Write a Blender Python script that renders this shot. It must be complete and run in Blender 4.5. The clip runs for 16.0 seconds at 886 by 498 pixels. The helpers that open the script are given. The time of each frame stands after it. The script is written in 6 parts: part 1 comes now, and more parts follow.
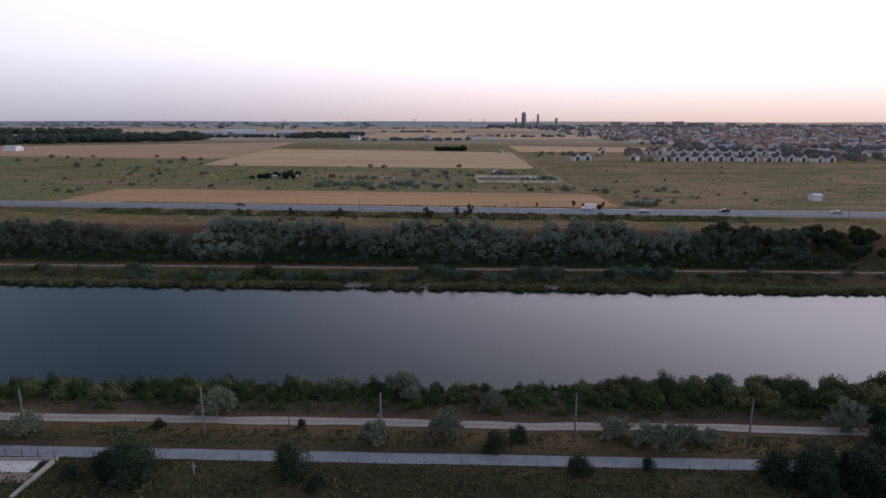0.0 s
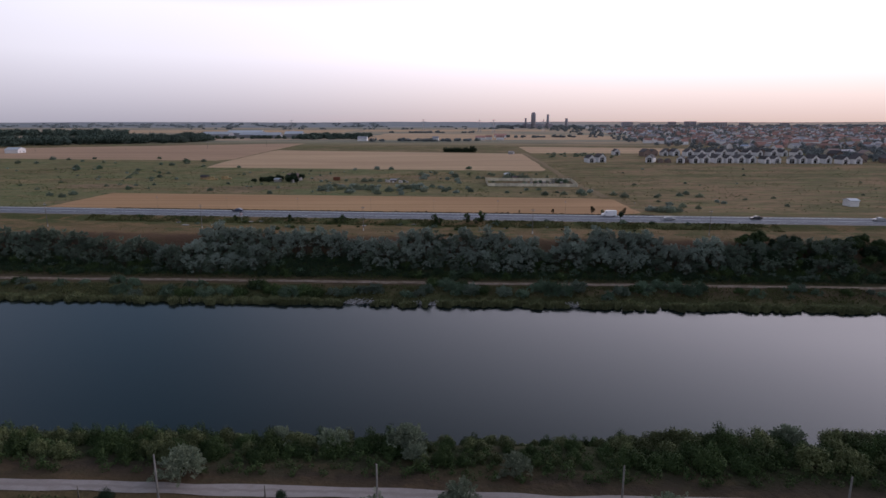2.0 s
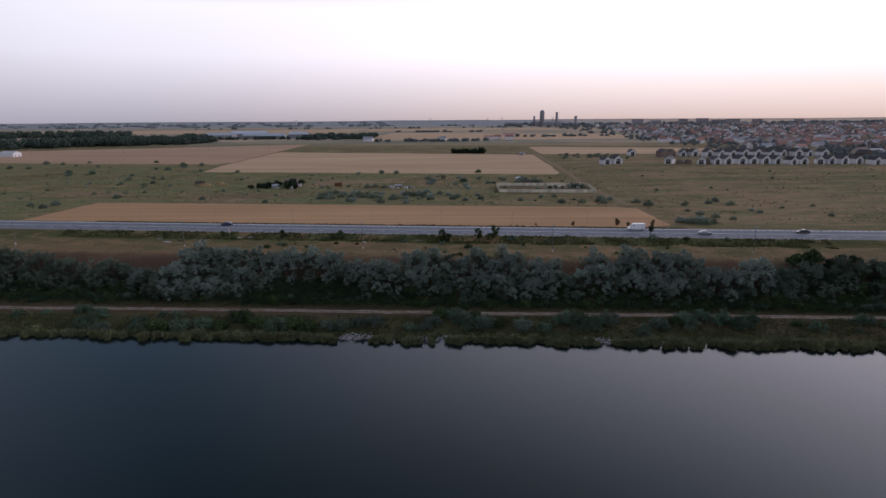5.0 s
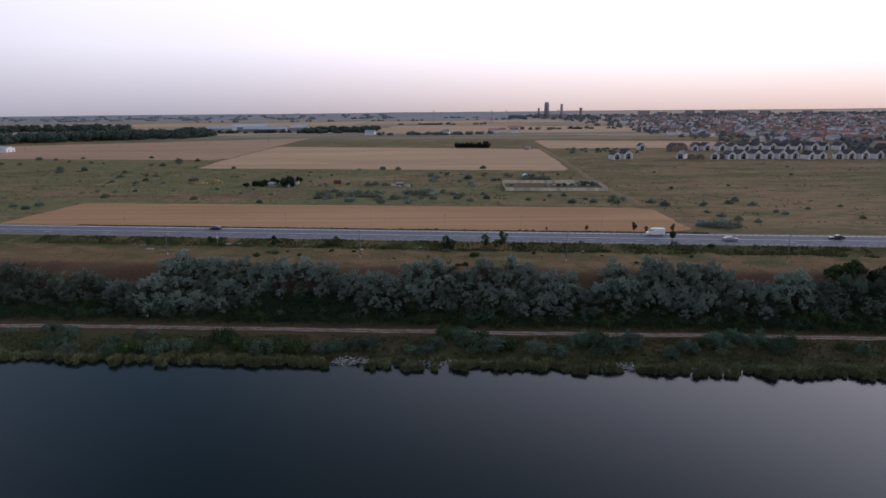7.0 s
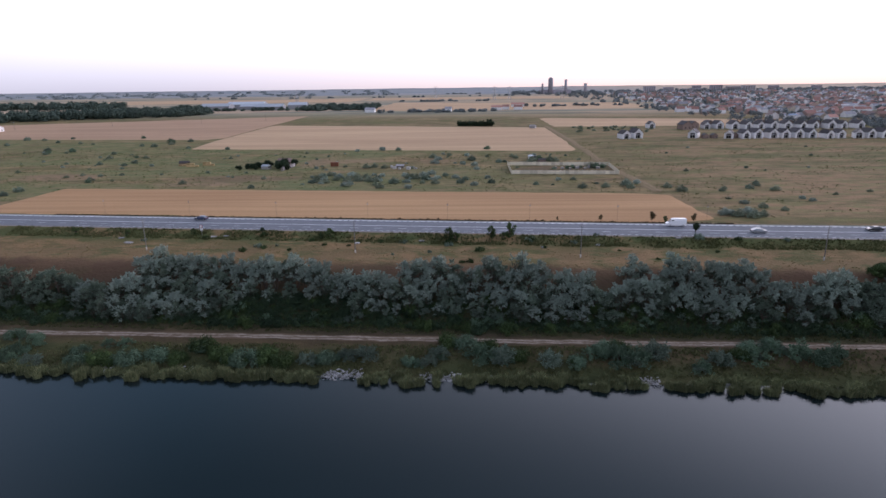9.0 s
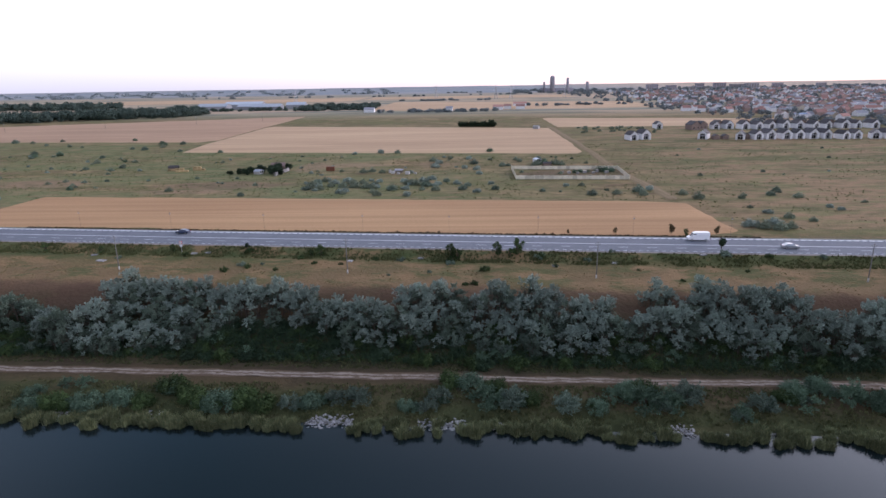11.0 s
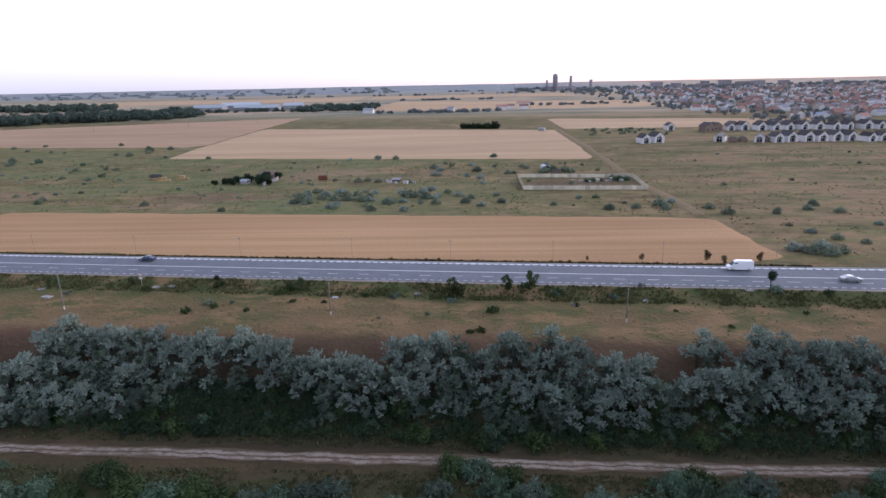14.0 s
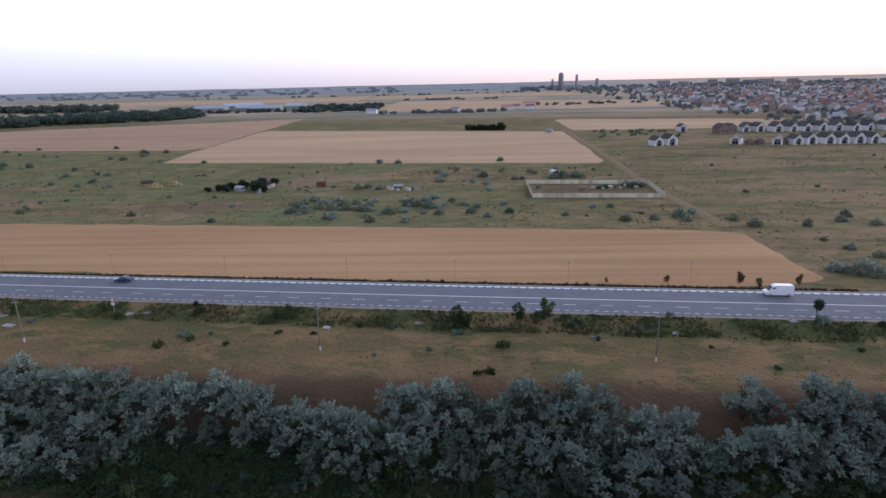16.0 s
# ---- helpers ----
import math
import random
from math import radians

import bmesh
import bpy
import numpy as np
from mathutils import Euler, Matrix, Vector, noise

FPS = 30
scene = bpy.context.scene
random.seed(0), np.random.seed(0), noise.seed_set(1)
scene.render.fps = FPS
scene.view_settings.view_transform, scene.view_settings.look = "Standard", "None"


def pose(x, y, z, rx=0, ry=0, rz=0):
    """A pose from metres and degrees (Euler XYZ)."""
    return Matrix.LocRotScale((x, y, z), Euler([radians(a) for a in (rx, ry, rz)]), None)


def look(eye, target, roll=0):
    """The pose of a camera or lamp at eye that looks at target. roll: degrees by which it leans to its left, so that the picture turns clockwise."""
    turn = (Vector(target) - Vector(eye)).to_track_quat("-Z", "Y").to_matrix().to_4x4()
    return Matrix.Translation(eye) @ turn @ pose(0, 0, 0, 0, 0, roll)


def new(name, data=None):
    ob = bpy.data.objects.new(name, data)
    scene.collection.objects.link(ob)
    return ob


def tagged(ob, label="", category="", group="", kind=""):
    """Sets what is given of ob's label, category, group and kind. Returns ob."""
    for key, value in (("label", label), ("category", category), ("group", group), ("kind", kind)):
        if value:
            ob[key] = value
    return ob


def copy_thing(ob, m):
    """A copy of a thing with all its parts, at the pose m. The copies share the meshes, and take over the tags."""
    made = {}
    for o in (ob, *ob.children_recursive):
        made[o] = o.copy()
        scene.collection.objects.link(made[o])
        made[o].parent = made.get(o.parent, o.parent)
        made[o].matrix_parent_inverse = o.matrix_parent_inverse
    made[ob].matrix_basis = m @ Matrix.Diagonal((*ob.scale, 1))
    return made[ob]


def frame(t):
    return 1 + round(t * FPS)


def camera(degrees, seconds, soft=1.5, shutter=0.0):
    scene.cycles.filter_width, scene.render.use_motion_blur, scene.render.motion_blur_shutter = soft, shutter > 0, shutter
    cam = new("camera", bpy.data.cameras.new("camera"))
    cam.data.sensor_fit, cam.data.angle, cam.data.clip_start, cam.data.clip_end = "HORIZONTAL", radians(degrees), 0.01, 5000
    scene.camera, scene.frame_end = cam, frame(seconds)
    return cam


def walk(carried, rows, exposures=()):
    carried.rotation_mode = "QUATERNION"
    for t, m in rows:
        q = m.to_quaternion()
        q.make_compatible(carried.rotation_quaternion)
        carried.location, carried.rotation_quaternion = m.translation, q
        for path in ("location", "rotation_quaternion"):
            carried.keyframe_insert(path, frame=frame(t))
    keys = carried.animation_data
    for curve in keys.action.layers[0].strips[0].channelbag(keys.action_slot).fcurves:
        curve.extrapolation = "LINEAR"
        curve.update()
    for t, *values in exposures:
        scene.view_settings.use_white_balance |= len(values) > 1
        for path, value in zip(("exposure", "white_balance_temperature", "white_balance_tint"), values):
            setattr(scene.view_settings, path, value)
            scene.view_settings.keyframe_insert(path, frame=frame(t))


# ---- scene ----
# camera: seconds, x, y, z, yaw, pitch, lean
cam = camera(74.0, 16.0, soft=1.5)
FLIGHT = (
    (0.0, 0.00, 0.00, 36.59, -0.00, -12.10, 0.05),
    (0.5, -0.09, 4.23, 36.56, 0.24, -12.06, -0.03),
    (1.0, -0.19, 8.46, 36.54, 0.53, -12.05, -0.08),
    (1.5, -0.30, 12.66, 36.59, 0.70, -12.07, -0.11),
    (2.0, -0.42, 16.78, 36.78, 0.85, -12.06, -0.08),
    (2.5, -0.55, 20.82, 37.09, 1.00, -12.06, -0.21),
    (3.0, -0.67, 24.82, 37.45, 1.12, -12.13, -0.22),
    (3.5, -0.80, 28.79, 37.83, 1.28, -12.20, -0.20),
    (4.0, -0.92, 32.76, 38.24, 1.40, -12.23, -0.35),
    (6.5, -1.52, 52.64, 40.36, 1.87, -12.44, -0.52),
    (7.0, -1.66, 56.60, 40.76, 1.97, -13.03, -0.60),
    (7.5, -1.82, 60.52, 41.12, 2.05, -13.21, -0.61),
    (8.0, -1.98, 64.43, 41.45, 2.11, -14.40, -0.67),
    (8.5, -2.15, 68.32, 41.75, 2.19, -15.21, -0.75),
    (9.0, -2.29, 72.25, 42.03, 2.21, -15.26, -0.77),
    (11.5, -2.92, 92.17, 43.48, 2.34, -15.46, -0.99),
    (12.0, -3.01, 96.24, 43.77, 2.33, -15.50, -0.95),
    (12.5, -3.08, 100.33, 44.08, 2.37, -15.51, -1.04),
    (13.0, -3.14, 104.40, 44.41, 2.45, -15.55, -1.12),
    (13.5, -3.19, 108.43, 44.75, 2.50, -15.55, -1.22),
    (14.0, -3.27, 112.40, 45.10, 2.54, -15.57, -1.24),
    (14.5, -3.37, 116.31, 45.45, 2.61, -15.53, -1.29),
    (15.0, -3.46, 120.16, 45.78, 2.67, -15.52, -1.37),
    (15.5, -3.57, 123.94, 46.07, 2.83, -15.60, -1.35),
    (16.0, -3.67, 127.68, 46.33, 3.01, -15.67, -1.39),
)
walk(cam, [(t, pose(x, y, z, 90 + tip, 0, yaw) @ pose(0, 0, 0, 0, 0, lean)) for t, x, y, z, yaw, tip, lean in FLIGHT],
     exposures=((0, -0.72, 6100, 17), (2, -0.84, 6100, 17), (4, -0.90, 6100, 17), (7, -0.80, 6020, 17), (8, -0.66, 5990, 17), (8.5, -0.30, 5970, 17), (9, -0.10, 5950, 17), (12.5, 0.16, 5850, 17), (14.5, 0.06, 5800, 16), (16, -0.20, 5730, 15)))

# ---- light: dusk, the sun just down on the right, a pale veil over the whole sky ----
SUN_AZ = radians(-62)   # from +y towards +x
SUN_DIR = Vector((math.sin(-SUN_AZ), math.cos(SUN_AZ), 0))
world = bpy.data.worlds.new("dusk")
scene.world = world
world.use_nodes = True
wt = world.node_tree
wt.nodes.clear()


def wnode(kind, **kw):
    n = wt.nodes.new(kind)
    for k, v in kw.items():
        n.inputs[k].default_value = v
    return n


sky = wnode("ShaderNodeTexSky")
sky.sky_type, sky.sun_disc = "NISHITA", False
sky.sun_elevation, sky.sun_rotation = radians(2.0), radians(62)
sky.dust_density = 2.0
geo = wnode("ShaderNodeTexCoord")
sep = wnode("ShaderNodeSeparateXYZ")
wt.links.new(geo.outputs["Generated"], sep.inputs[0])
ramp_far, ramp_sun = wnode("ShaderNodeValToRGB"), wnode("ShaderNodeValToRGB")
FAR_SKY = ((0.0, (0.78, 0.735, 0.80)), (0.05, (1.22, 1.16, 1.22)), (0.10, (1.66, 1.60, 1.66)), (0.17, (1.85, 1.80, 1.86)),
           (0.25, (0.50, 0.60, 0.76)), (0.41, (0.35, 0.54, 0.75)), (0.55, (0.26, 0.44, 0.62)), (0.66, (0.14, 0.24, 0.33)), (1.0, (0.19, 0.265, 0.36)))
SUN_SKY = ((0.0, (1.40, 1.05, 0.88)), (0.045, (1.95, 1.62, 1.45)), (0.11, (2.7, 2.4, 2.35)), (0.27, (2.5, 2.25, 2.3)), (0.41, (4.15, 3.85, 4.05)),
           (0.56, (2.85, 2.85, 3.1)), (0.70, (1.0, 1.14, 1.35)), (1.0, (0.19, 0.27, 0.39)))
for rmp, stops in ((ramp_far, FAR_SKY), (ramp_sun, SUN_SKY)):
    els = rmp.color_ramp.elements
    while len(els) < len(stops):
        els.new(0.5)
    for e, (at, col) in zip(els, stops):
        e.position, e.color = at, (*col, 1)
    wt.links.new(sep.outputs[2], rmp.inputs[0])
dot = wnode("ShaderNodeVectorMath")
dot.operation = "DOT_PRODUCT"
wt.links.new(geo.outputs["Generated"], dot.inputs[0])
dot.inputs[1].default_value = SUN_DIR
near_sun = wnode("ShaderNodeMapRange", **{"From Min": -0.1, "From Max": 0.98})
near_sun.interpolation_type = "SMOOTHSTEP"
wt.links.new(dot.outputs["Value"], near_sun.inputs[0])
veil = wt.nodes.new("ShaderNodeMix")
veil.data_type = "RGBA"
wt.links.new(near_sun.outputs[0], veil.inputs[0])
wt.links.new(ramp_far.outputs[0], veil.inputs[6])
wt.links.new(ramp_sun.outputs[0], veil.inputs[7])
bg_veil, bg_sky, both = wnode("ShaderNodeBackground", Strength=0.95), wnode("ShaderNodeBackground", Strength=0.012), wnode("ShaderNodeAddShader")
wout = wnode("ShaderNodeOutputWorld")
# the sky opposite the sunset is a dull slate blue
away = wnode("ShaderNodeMapRange", **{"From Min": -0.75, "From Max": 0.0, "To Min": 1.0, "To Max": 0.0})
away.interpolation_type = "SMOOTHSTEP"
wt.links.new(dot.outputs["Value"], away.inputs[0])
dusk = wt.nodes.new("ShaderNodeMix")
dusk.data_type = "RGBA"
wt.links.new(away.outputs[0], dusk.inputs[0])
wt.links.new(veil.outputs[2], dusk.inputs[6])
dusk.inputs[7].default_value = (0.68, 0.70, 0.80, 1)
wt.links.new(dusk.outputs[2], bg_veil.inputs[0])
wt.links.new(sky.outputs[0], bg_sky.inputs[0])
wt.links.new(bg_veil.outputs[0], both.inputs[0])
wt.links.new(bg_sky.outputs[0], both.inputs[1])
wt.links.new(both.outputs[0], wout.inputs[0])
sun = new("sun", bpy.data.lights.new("sun", "SUN"))
sun.data.energy, sun.data.angle, sun.data.color = 0.7, radians(24), (1.0, 0.78, 0.68)
sun.matrix_world = look(SUN_DIR * 500 + Vector((0, 0, 120)), (0, 0, 0))


# ---- materials ----
def node_mat(name):
    m = bpy.data.materials.new(name)
    m.use_nodes = True
    nt = m.node_tree
    return m, nt, nt.nodes["Principled BSDF"]


def mixer(nt, fac, a, b, how="MIX"):
    n = nt.nodes.new("ShaderNodeMix")
    n.data_type, n.blend_type = "RGBA", how
    for sock, v in ((n.inputs[0], fac), (n.inputs[6], a), (n.inputs[7], b)):
        if isinstance(v, bpy.types.NodeSocket):
            nt.links.new(v, sock)
        elif isinstance(v, (int, float)):
            sock.default_value = v
        else:
            sock.default_value = (*v, 1)
    return n.outputs[2]


def noisy(nt, where, scale, detail=4, lo=0.35, hi=0.65, rough=0.55):
    n = nt.nodes.new("ShaderNodeTexNoise")
    n.inputs["Scale"].default_value, n.inputs["Detail"].default_value, n.inputs["Roughness"].default_value = scale, detail, rough
    nt.links.new(where, n.inputs["Vector"])
    r = nt.nodes.new("ShaderNodeMapRange")
    r.inputs[1].default_value, r.inputs[2].default_value = lo, hi
    nt.links.new(n.outputs[0], r.inputs[0])
    return r.outputs[0]


def place(nt, stretch=None, world_space=True):
    if world_space:
        out = nt.nodes.new("ShaderNodeNewGeometry").outputs["Position"]
    else:
        out = nt.nodes.new("ShaderNodeTexCoord").outputs["Object"]
    if stretch:
        n = nt.nodes.new("ShaderNodeVectorMath")
        n.operation = "MULTIPLY"
        nt.links.new(out, n.inputs[0])
        n.inputs[1].default_value = stretch
        out = n.outputs[0]
    return out


def bumped(nt, bsdf, height, strength, distance):
    b = nt.nodes.new("ShaderNodeBump")
    b.inputs["Strength"].default_value, b.inputs["Distance"].default_value = strength, distance
    nt.links.new(height, b.inputs["Height"])
    nt.links.new(b.outputs[0], bsdf.inputs["Normal"])


def plain(name, col, col2=None, scale=3.0, rough=0.8, metal=0.0, bump=0.3, vary=0.25, world_space=False):
    """A weathered surface: two colours in patches, fine grain, each object a little different."""
    m, nt, b = node_mat(name)
    col2 = col2 or tuple(c * 0.7 for c in col)
    at = place(nt, None, world_space)
    c = mixer(nt, noisy(nt, at, scale), col, col2)
    c = mixer(nt, noisy(nt, at, scale * 9, 3, 0.4, 0.9), c, tuple(x * 0.6 for x in col2))
    rnd = nt.nodes.new("ShaderNodeObjectInfo").outputs["Random"]
    hsv = nt.nodes.new("ShaderNodeHueSaturation")
    v = nt.nodes.new("ShaderNodeMapRange")
    v.inputs[3].default_value, v.inputs[4].default_value = 1 - vary, 1 + vary
    nt.links.new(rnd, v.inputs[0])
    nt.links.new(v.outputs[0], hsv.inputs["Value"])
    nt.links.new(c, hsv.inputs["Color"])
    nt.links.new(hsv.outputs[0], b.inputs["Base Color"])
    b.inputs["Roughness"].default_value, b.inputs["Metallic"].default_value = rough, metal
    b.inputs["Specular IOR Level"].default_value = 0.5 if rough < 0.7 else 0.2
    if bump:
        bumped(nt, b, noisy(nt, at, scale * 6, 4, 0.2, 0.8), bump, 0.03)
    return m


def leafy(name, col, col2, vary=0.3, gloss=0.55):
    """Foliage: every leaf tuft and every plant a little different."""
    m, nt, b = node_mat(name)
    isl = nt.nodes.new("ShaderNodeNewGeometry").outputs["Random Per Island"]
    rnd = nt.nodes.new("ShaderNodeObjectInfo").outputs["Random"]
    c = mixer(nt, math_node(nt, "POWER", isl, 0.6), col, col2)
    hsv = nt.nodes.new("ShaderNodeHueSaturation")
    v = nt.nodes.new("ShaderNodeMapRange")
    v.inputs[3].default_value, v.inputs[4].default_value = 1 - vary, 1 + vary
    nt.links.new(rnd, v.inputs[0])
    nt.links.new(v.outputs[0], hsv.inputs["Value"])
    nt.links.new(c, hsv.inputs["Color"])
    nt.links.new(hsv.outputs[0], b.inputs["Base Color"])
    b.inputs["Roughness"].default_value, b.inputs["Specular IOR Level"].default_value = max(gloss, 0.75), 0.12
    return m


def ramped(nt, fac, stops):
    n = nt.nodes.new("ShaderNodeValToRGB")
    els = n.color_ramp.elements
    while len(els) < len(stops):
        els.new(0.5)
    for e, (at, col) in zip(els, stops):
        e.position, e.color = at, (*col, 1)
    nt.links.new(fac, n.inputs[0])
    return n.outputs[0]


def math_node(nt, op, a, b):
    n = nt.nodes.new("ShaderNodeMath")
    n.operation = op
    for s, v in ((n.inputs[0], a), (n.inputs[1], b)):
        if isinstance(v, (int, float)):
            s.default_value = v
        else:
            nt.links.new(v, s)
    return n.outputs[0]


def ground_material():
    m, nt, b = node_mat("ground")
    at = place(nt)
    s = nt.nodes.new("ShaderNodeSeparateXYZ")
    nt.links.new(at, s.inputs[0])
    x, y = s.outputs[0], s.outputs[1]
    wob = noisy(nt, at, 0.12, 5, 0.0, 1.0)
    # distance from the water, with ragged edges between the belts of plants
    v = math_node(nt, "ADD", y, math_node(nt, "MULTIPLY", x, 0.06))
    v = math_node(nt, "ADD", v, math_node(nt, "MULTIPLY", math_node(nt, "SUBTRACT", wob, 0.5), 7.0))
    near = nt.nodes.new("ShaderNodeMapRange")
    near.inputs[1].default_value, near.inputs[2].default_value = 40, 280
    nt.links.new(v, near.inputs[0])
    k = lambda yy: (yy - 40) / 240
    belts = ramped(nt, near.outputs[0], (
        (k(50), (0.034, 0.036, 0.019)), (k(67), (0.038, 0.036, 0.02)), (k(72), (0.05, 0.044, 0.026)), (k(75), (0.115, 0.078, 0.042)), (k(82), (0.06, 0.045, 0.034)), (k(86), (0.04, 0.042, 0.023)),
        (k(100), (0.05, 0.055, 0.03)), (k(176), (0.06, 0.065, 0.03)), (k(182), (0.06, 0.066, 0.03)), (k(187), (0.08, 0.06, 0.035)), (k(193), (0.07, 0.052, 0.034)),
        (k(196), (0.036, 0.038, 0.02)), (k(204), (0.045, 0.044, 0.024)), (k(209), (0.098, 0.062, 0.042)), (k(216), (0.108, 0.066, 0.044)), (k(219), (0.205, 0.136, 0.075)),
        (k(227), (0.168, 0.118, 0.062)), (k(236), (0.142, 0.114, 0.054)), (k(241), (0.07, 0.09, 0.035)), (k(245), (0.11, 0.115, 0.05)), (k(262), (0.15, 0.12, 0.07)), (k(268), (0.17, 0.15, 0.06))))
    patch = noisy(nt, place(nt, (0.6, 1.0, 1.0)), 0.09, 8, 0.45, 0.53, 0.75)
    upper = nt.nodes.new("ShaderNodeMapRange")
    upper.inputs[1].default_value, upper.inputs[2].default_value = 215, 222
    upper.inputs[3].default_value, upper.inputs[4].default_value = 0.15, 0.85
    nt.links.new(v, upper.inputs[0])
    belts = mixer(nt, math_node(nt, "MULTIPLY", patch, upper.outputs[0]), belts, mixer(nt, noisy(nt, place(nt, (0.5, 1.0, 1.0)), 0.16, 7, 0.45, 0.55, 0.65), (0.095, 0.102, 0.042), (0.245, 0.158, 0.085)))
    # the plain behind the road
    flat = place(nt, (0.5, 1.0, 1.0))
    c = mixer(nt, noisy(nt, flat, 0.06, 9, 0.45, 0.56, 0.72), (0.17, 0.15, 0.066), (0.35, 0.24, 0.13))
    c = mixer(nt, noisy(nt, flat, 0.013, 7, 0.44, 0.58, 0.68), c, (0.165, 0.152, 0.066))
    c = mixer(nt, math_node(nt, "MULTIPLY", noisy(nt, place(nt, (0.3, 1.0, 1.0)), 0.08, 9, 0.52, 0.60, 0.75), 0.9), c, (0.135, 0.09, 0.055))
    c = mixer(nt, math_node(nt, "MULTIPLY", noisy(nt, place(nt, (0.6, 1.0, 1.0)), 0.16, 7, 0.48, 0.60, 0.7), 0.55), c, (0.13, 0.092, 0.055))
    # greener fallow towards the woods, and trodden bare patches
    west = nt.nodes.new("ShaderNodeMapRange")
    west.inputs[1].default_value, west.inputs[2].default_value = 75, -60
    nt.links.new(x, west.inputs[0])
    near_by = nt.nodes.new("ShaderNodeMapRange")
    near_by.inputs[1].default_value, near_by.inputs[2].default_value = 640, 520
    near_by.inputs[3].default_value, near_by.inputs[4].default_value = 0.25, 0.95
    nt.links.new(y, near_by.inputs[0])
    fallow = math_node(nt, "MULTIPLY", west.outputs[0], math_node(nt, "MULTIPLY", noisy(nt, flat, 0.02, 7, 0.36, 0.54, 0.65), near_by.outputs[0]))
    c = mixer(nt, fallow, c, mixer(nt, noisy(nt, flat, 0.11, 6, 0.4, 0.6), (0.14, 0.162, 0.072), (0.20, 0.19, 0.09)))
    for px, py, rx, ry, soil in ((-118, 362, 34, 12, (0.19, 0.13, 0.085)), (-128, 345, 22, 6, (0.30, 0.205, 0.13)), (-70, 429, 24, 9, (0.31, 0.215, 0.135)), (-215, 372, 26, 14, (0.27, 0.175, 0.115)), (-20, 428, 14, 8, (0.26, 0.18, 0.11)), (49, 387, 30, 17, (0.15, 0.10, 0.068)), (92, 300, 20, 14, (0.27, 0.17, 0.10)), (-91, 424, 9, 22, (0.28, 0.19, 0.12))):
        ex = math_node(nt, "DIVIDE", math_node(nt, "SUBTRACT", x, px), rx)
        ey = math_node(nt, "DIVIDE", math_node(nt, "SUBTRACT", y, py), ry)
        r2 = math_node(nt, "ADD", math_node(nt, "MULTIPLY", ex, ex), math_node(nt, "MULTIPLY", ey, ey))
        r2 = math_node(nt, "ADD", r2, math_node(nt, "MULTIPLY", math_node(nt, "SUBTRACT", wob, 0.5), 2.2))
        edge = nt.nodes.new("ShaderNodeMapRange")
        edge.inputs[1].default_value, edge.inputs[2].default_value = 1.25, 0.45
        nt.links.new(r2, edge.inputs[0])
        c = mixer(nt, math_node(nt, "MULTIPLY", edge.outputs[0], 0.75), c, soil)
    # more dry grass on the right-hand parcel
    side = nt.nodes.new("ShaderNodeMapRange")
    side.inputs[1].default_value, side.inputs[2].default_value = 60, 120
    nt.links.new(x, side.inputs[0])
    streak = mixer(nt, noisy(nt, place(nt, (0.22, 1.0, 1.0)), 0.045, 9, 0.46, 0.54, 0.78), (0.30, 0.195, 0.115), (0.12, 0.12, 0.055))
    streak = mixer(nt, math_node(nt, "MULTIPLY", noisy(nt, place(nt, (0.35, 1.0, 1.0)), 0.14, 6, 0.5, 0.6, 0.7), 0.8), streak, (0.20, 0.20, 0.085))
    c = mixer(nt, math_node(nt, "MULTIPLY", side.outputs[0], 0.85), c, streak)
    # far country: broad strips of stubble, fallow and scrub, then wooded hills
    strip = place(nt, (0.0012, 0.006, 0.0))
    # haze put into the colour: far strips lifted pale, wooded hills bluish
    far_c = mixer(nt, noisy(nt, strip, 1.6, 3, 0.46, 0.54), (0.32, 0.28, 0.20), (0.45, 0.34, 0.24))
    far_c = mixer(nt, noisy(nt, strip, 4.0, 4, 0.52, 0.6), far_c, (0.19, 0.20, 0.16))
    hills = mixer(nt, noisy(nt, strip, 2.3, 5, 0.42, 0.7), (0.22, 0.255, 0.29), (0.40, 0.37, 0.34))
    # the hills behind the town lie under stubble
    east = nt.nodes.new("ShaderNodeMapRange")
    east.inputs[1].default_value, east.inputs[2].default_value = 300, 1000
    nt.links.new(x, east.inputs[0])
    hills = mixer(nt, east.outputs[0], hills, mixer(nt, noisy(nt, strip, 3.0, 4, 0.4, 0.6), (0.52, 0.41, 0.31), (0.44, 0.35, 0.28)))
    # clumps of weeds and bare spots a few paces wide
    c = mixer(nt, math_node(nt, "MULTIPLY", noisy(nt, place(nt, (0.55, 1.0, 1.3)), 0.21, 6, 0.50, 0.60, 0.7), 0.5), c, (0.115, 0.105, 0.052))
    c = mixer(nt, math_node(nt, "MULTIPLY", noisy(nt, place(nt, (0.5, 1.1, 0.7)), 0.13, 6, 0.53, 0.62, 0.7), 0.5), c, (0.33, 0.215, 0.13))
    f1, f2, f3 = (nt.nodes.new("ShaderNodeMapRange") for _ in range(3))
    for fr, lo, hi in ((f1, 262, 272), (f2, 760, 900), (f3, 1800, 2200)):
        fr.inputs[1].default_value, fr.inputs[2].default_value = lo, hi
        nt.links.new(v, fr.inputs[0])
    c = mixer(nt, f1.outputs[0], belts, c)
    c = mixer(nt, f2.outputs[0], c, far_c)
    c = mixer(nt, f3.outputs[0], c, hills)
    c = mixer(nt, math_node(nt, "MULTIPLY", noisy(nt, at, 1.7, 5, 0.4, 0.8), 0.25), c, (0.06, 0.05, 0.025))
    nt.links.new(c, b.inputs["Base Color"])
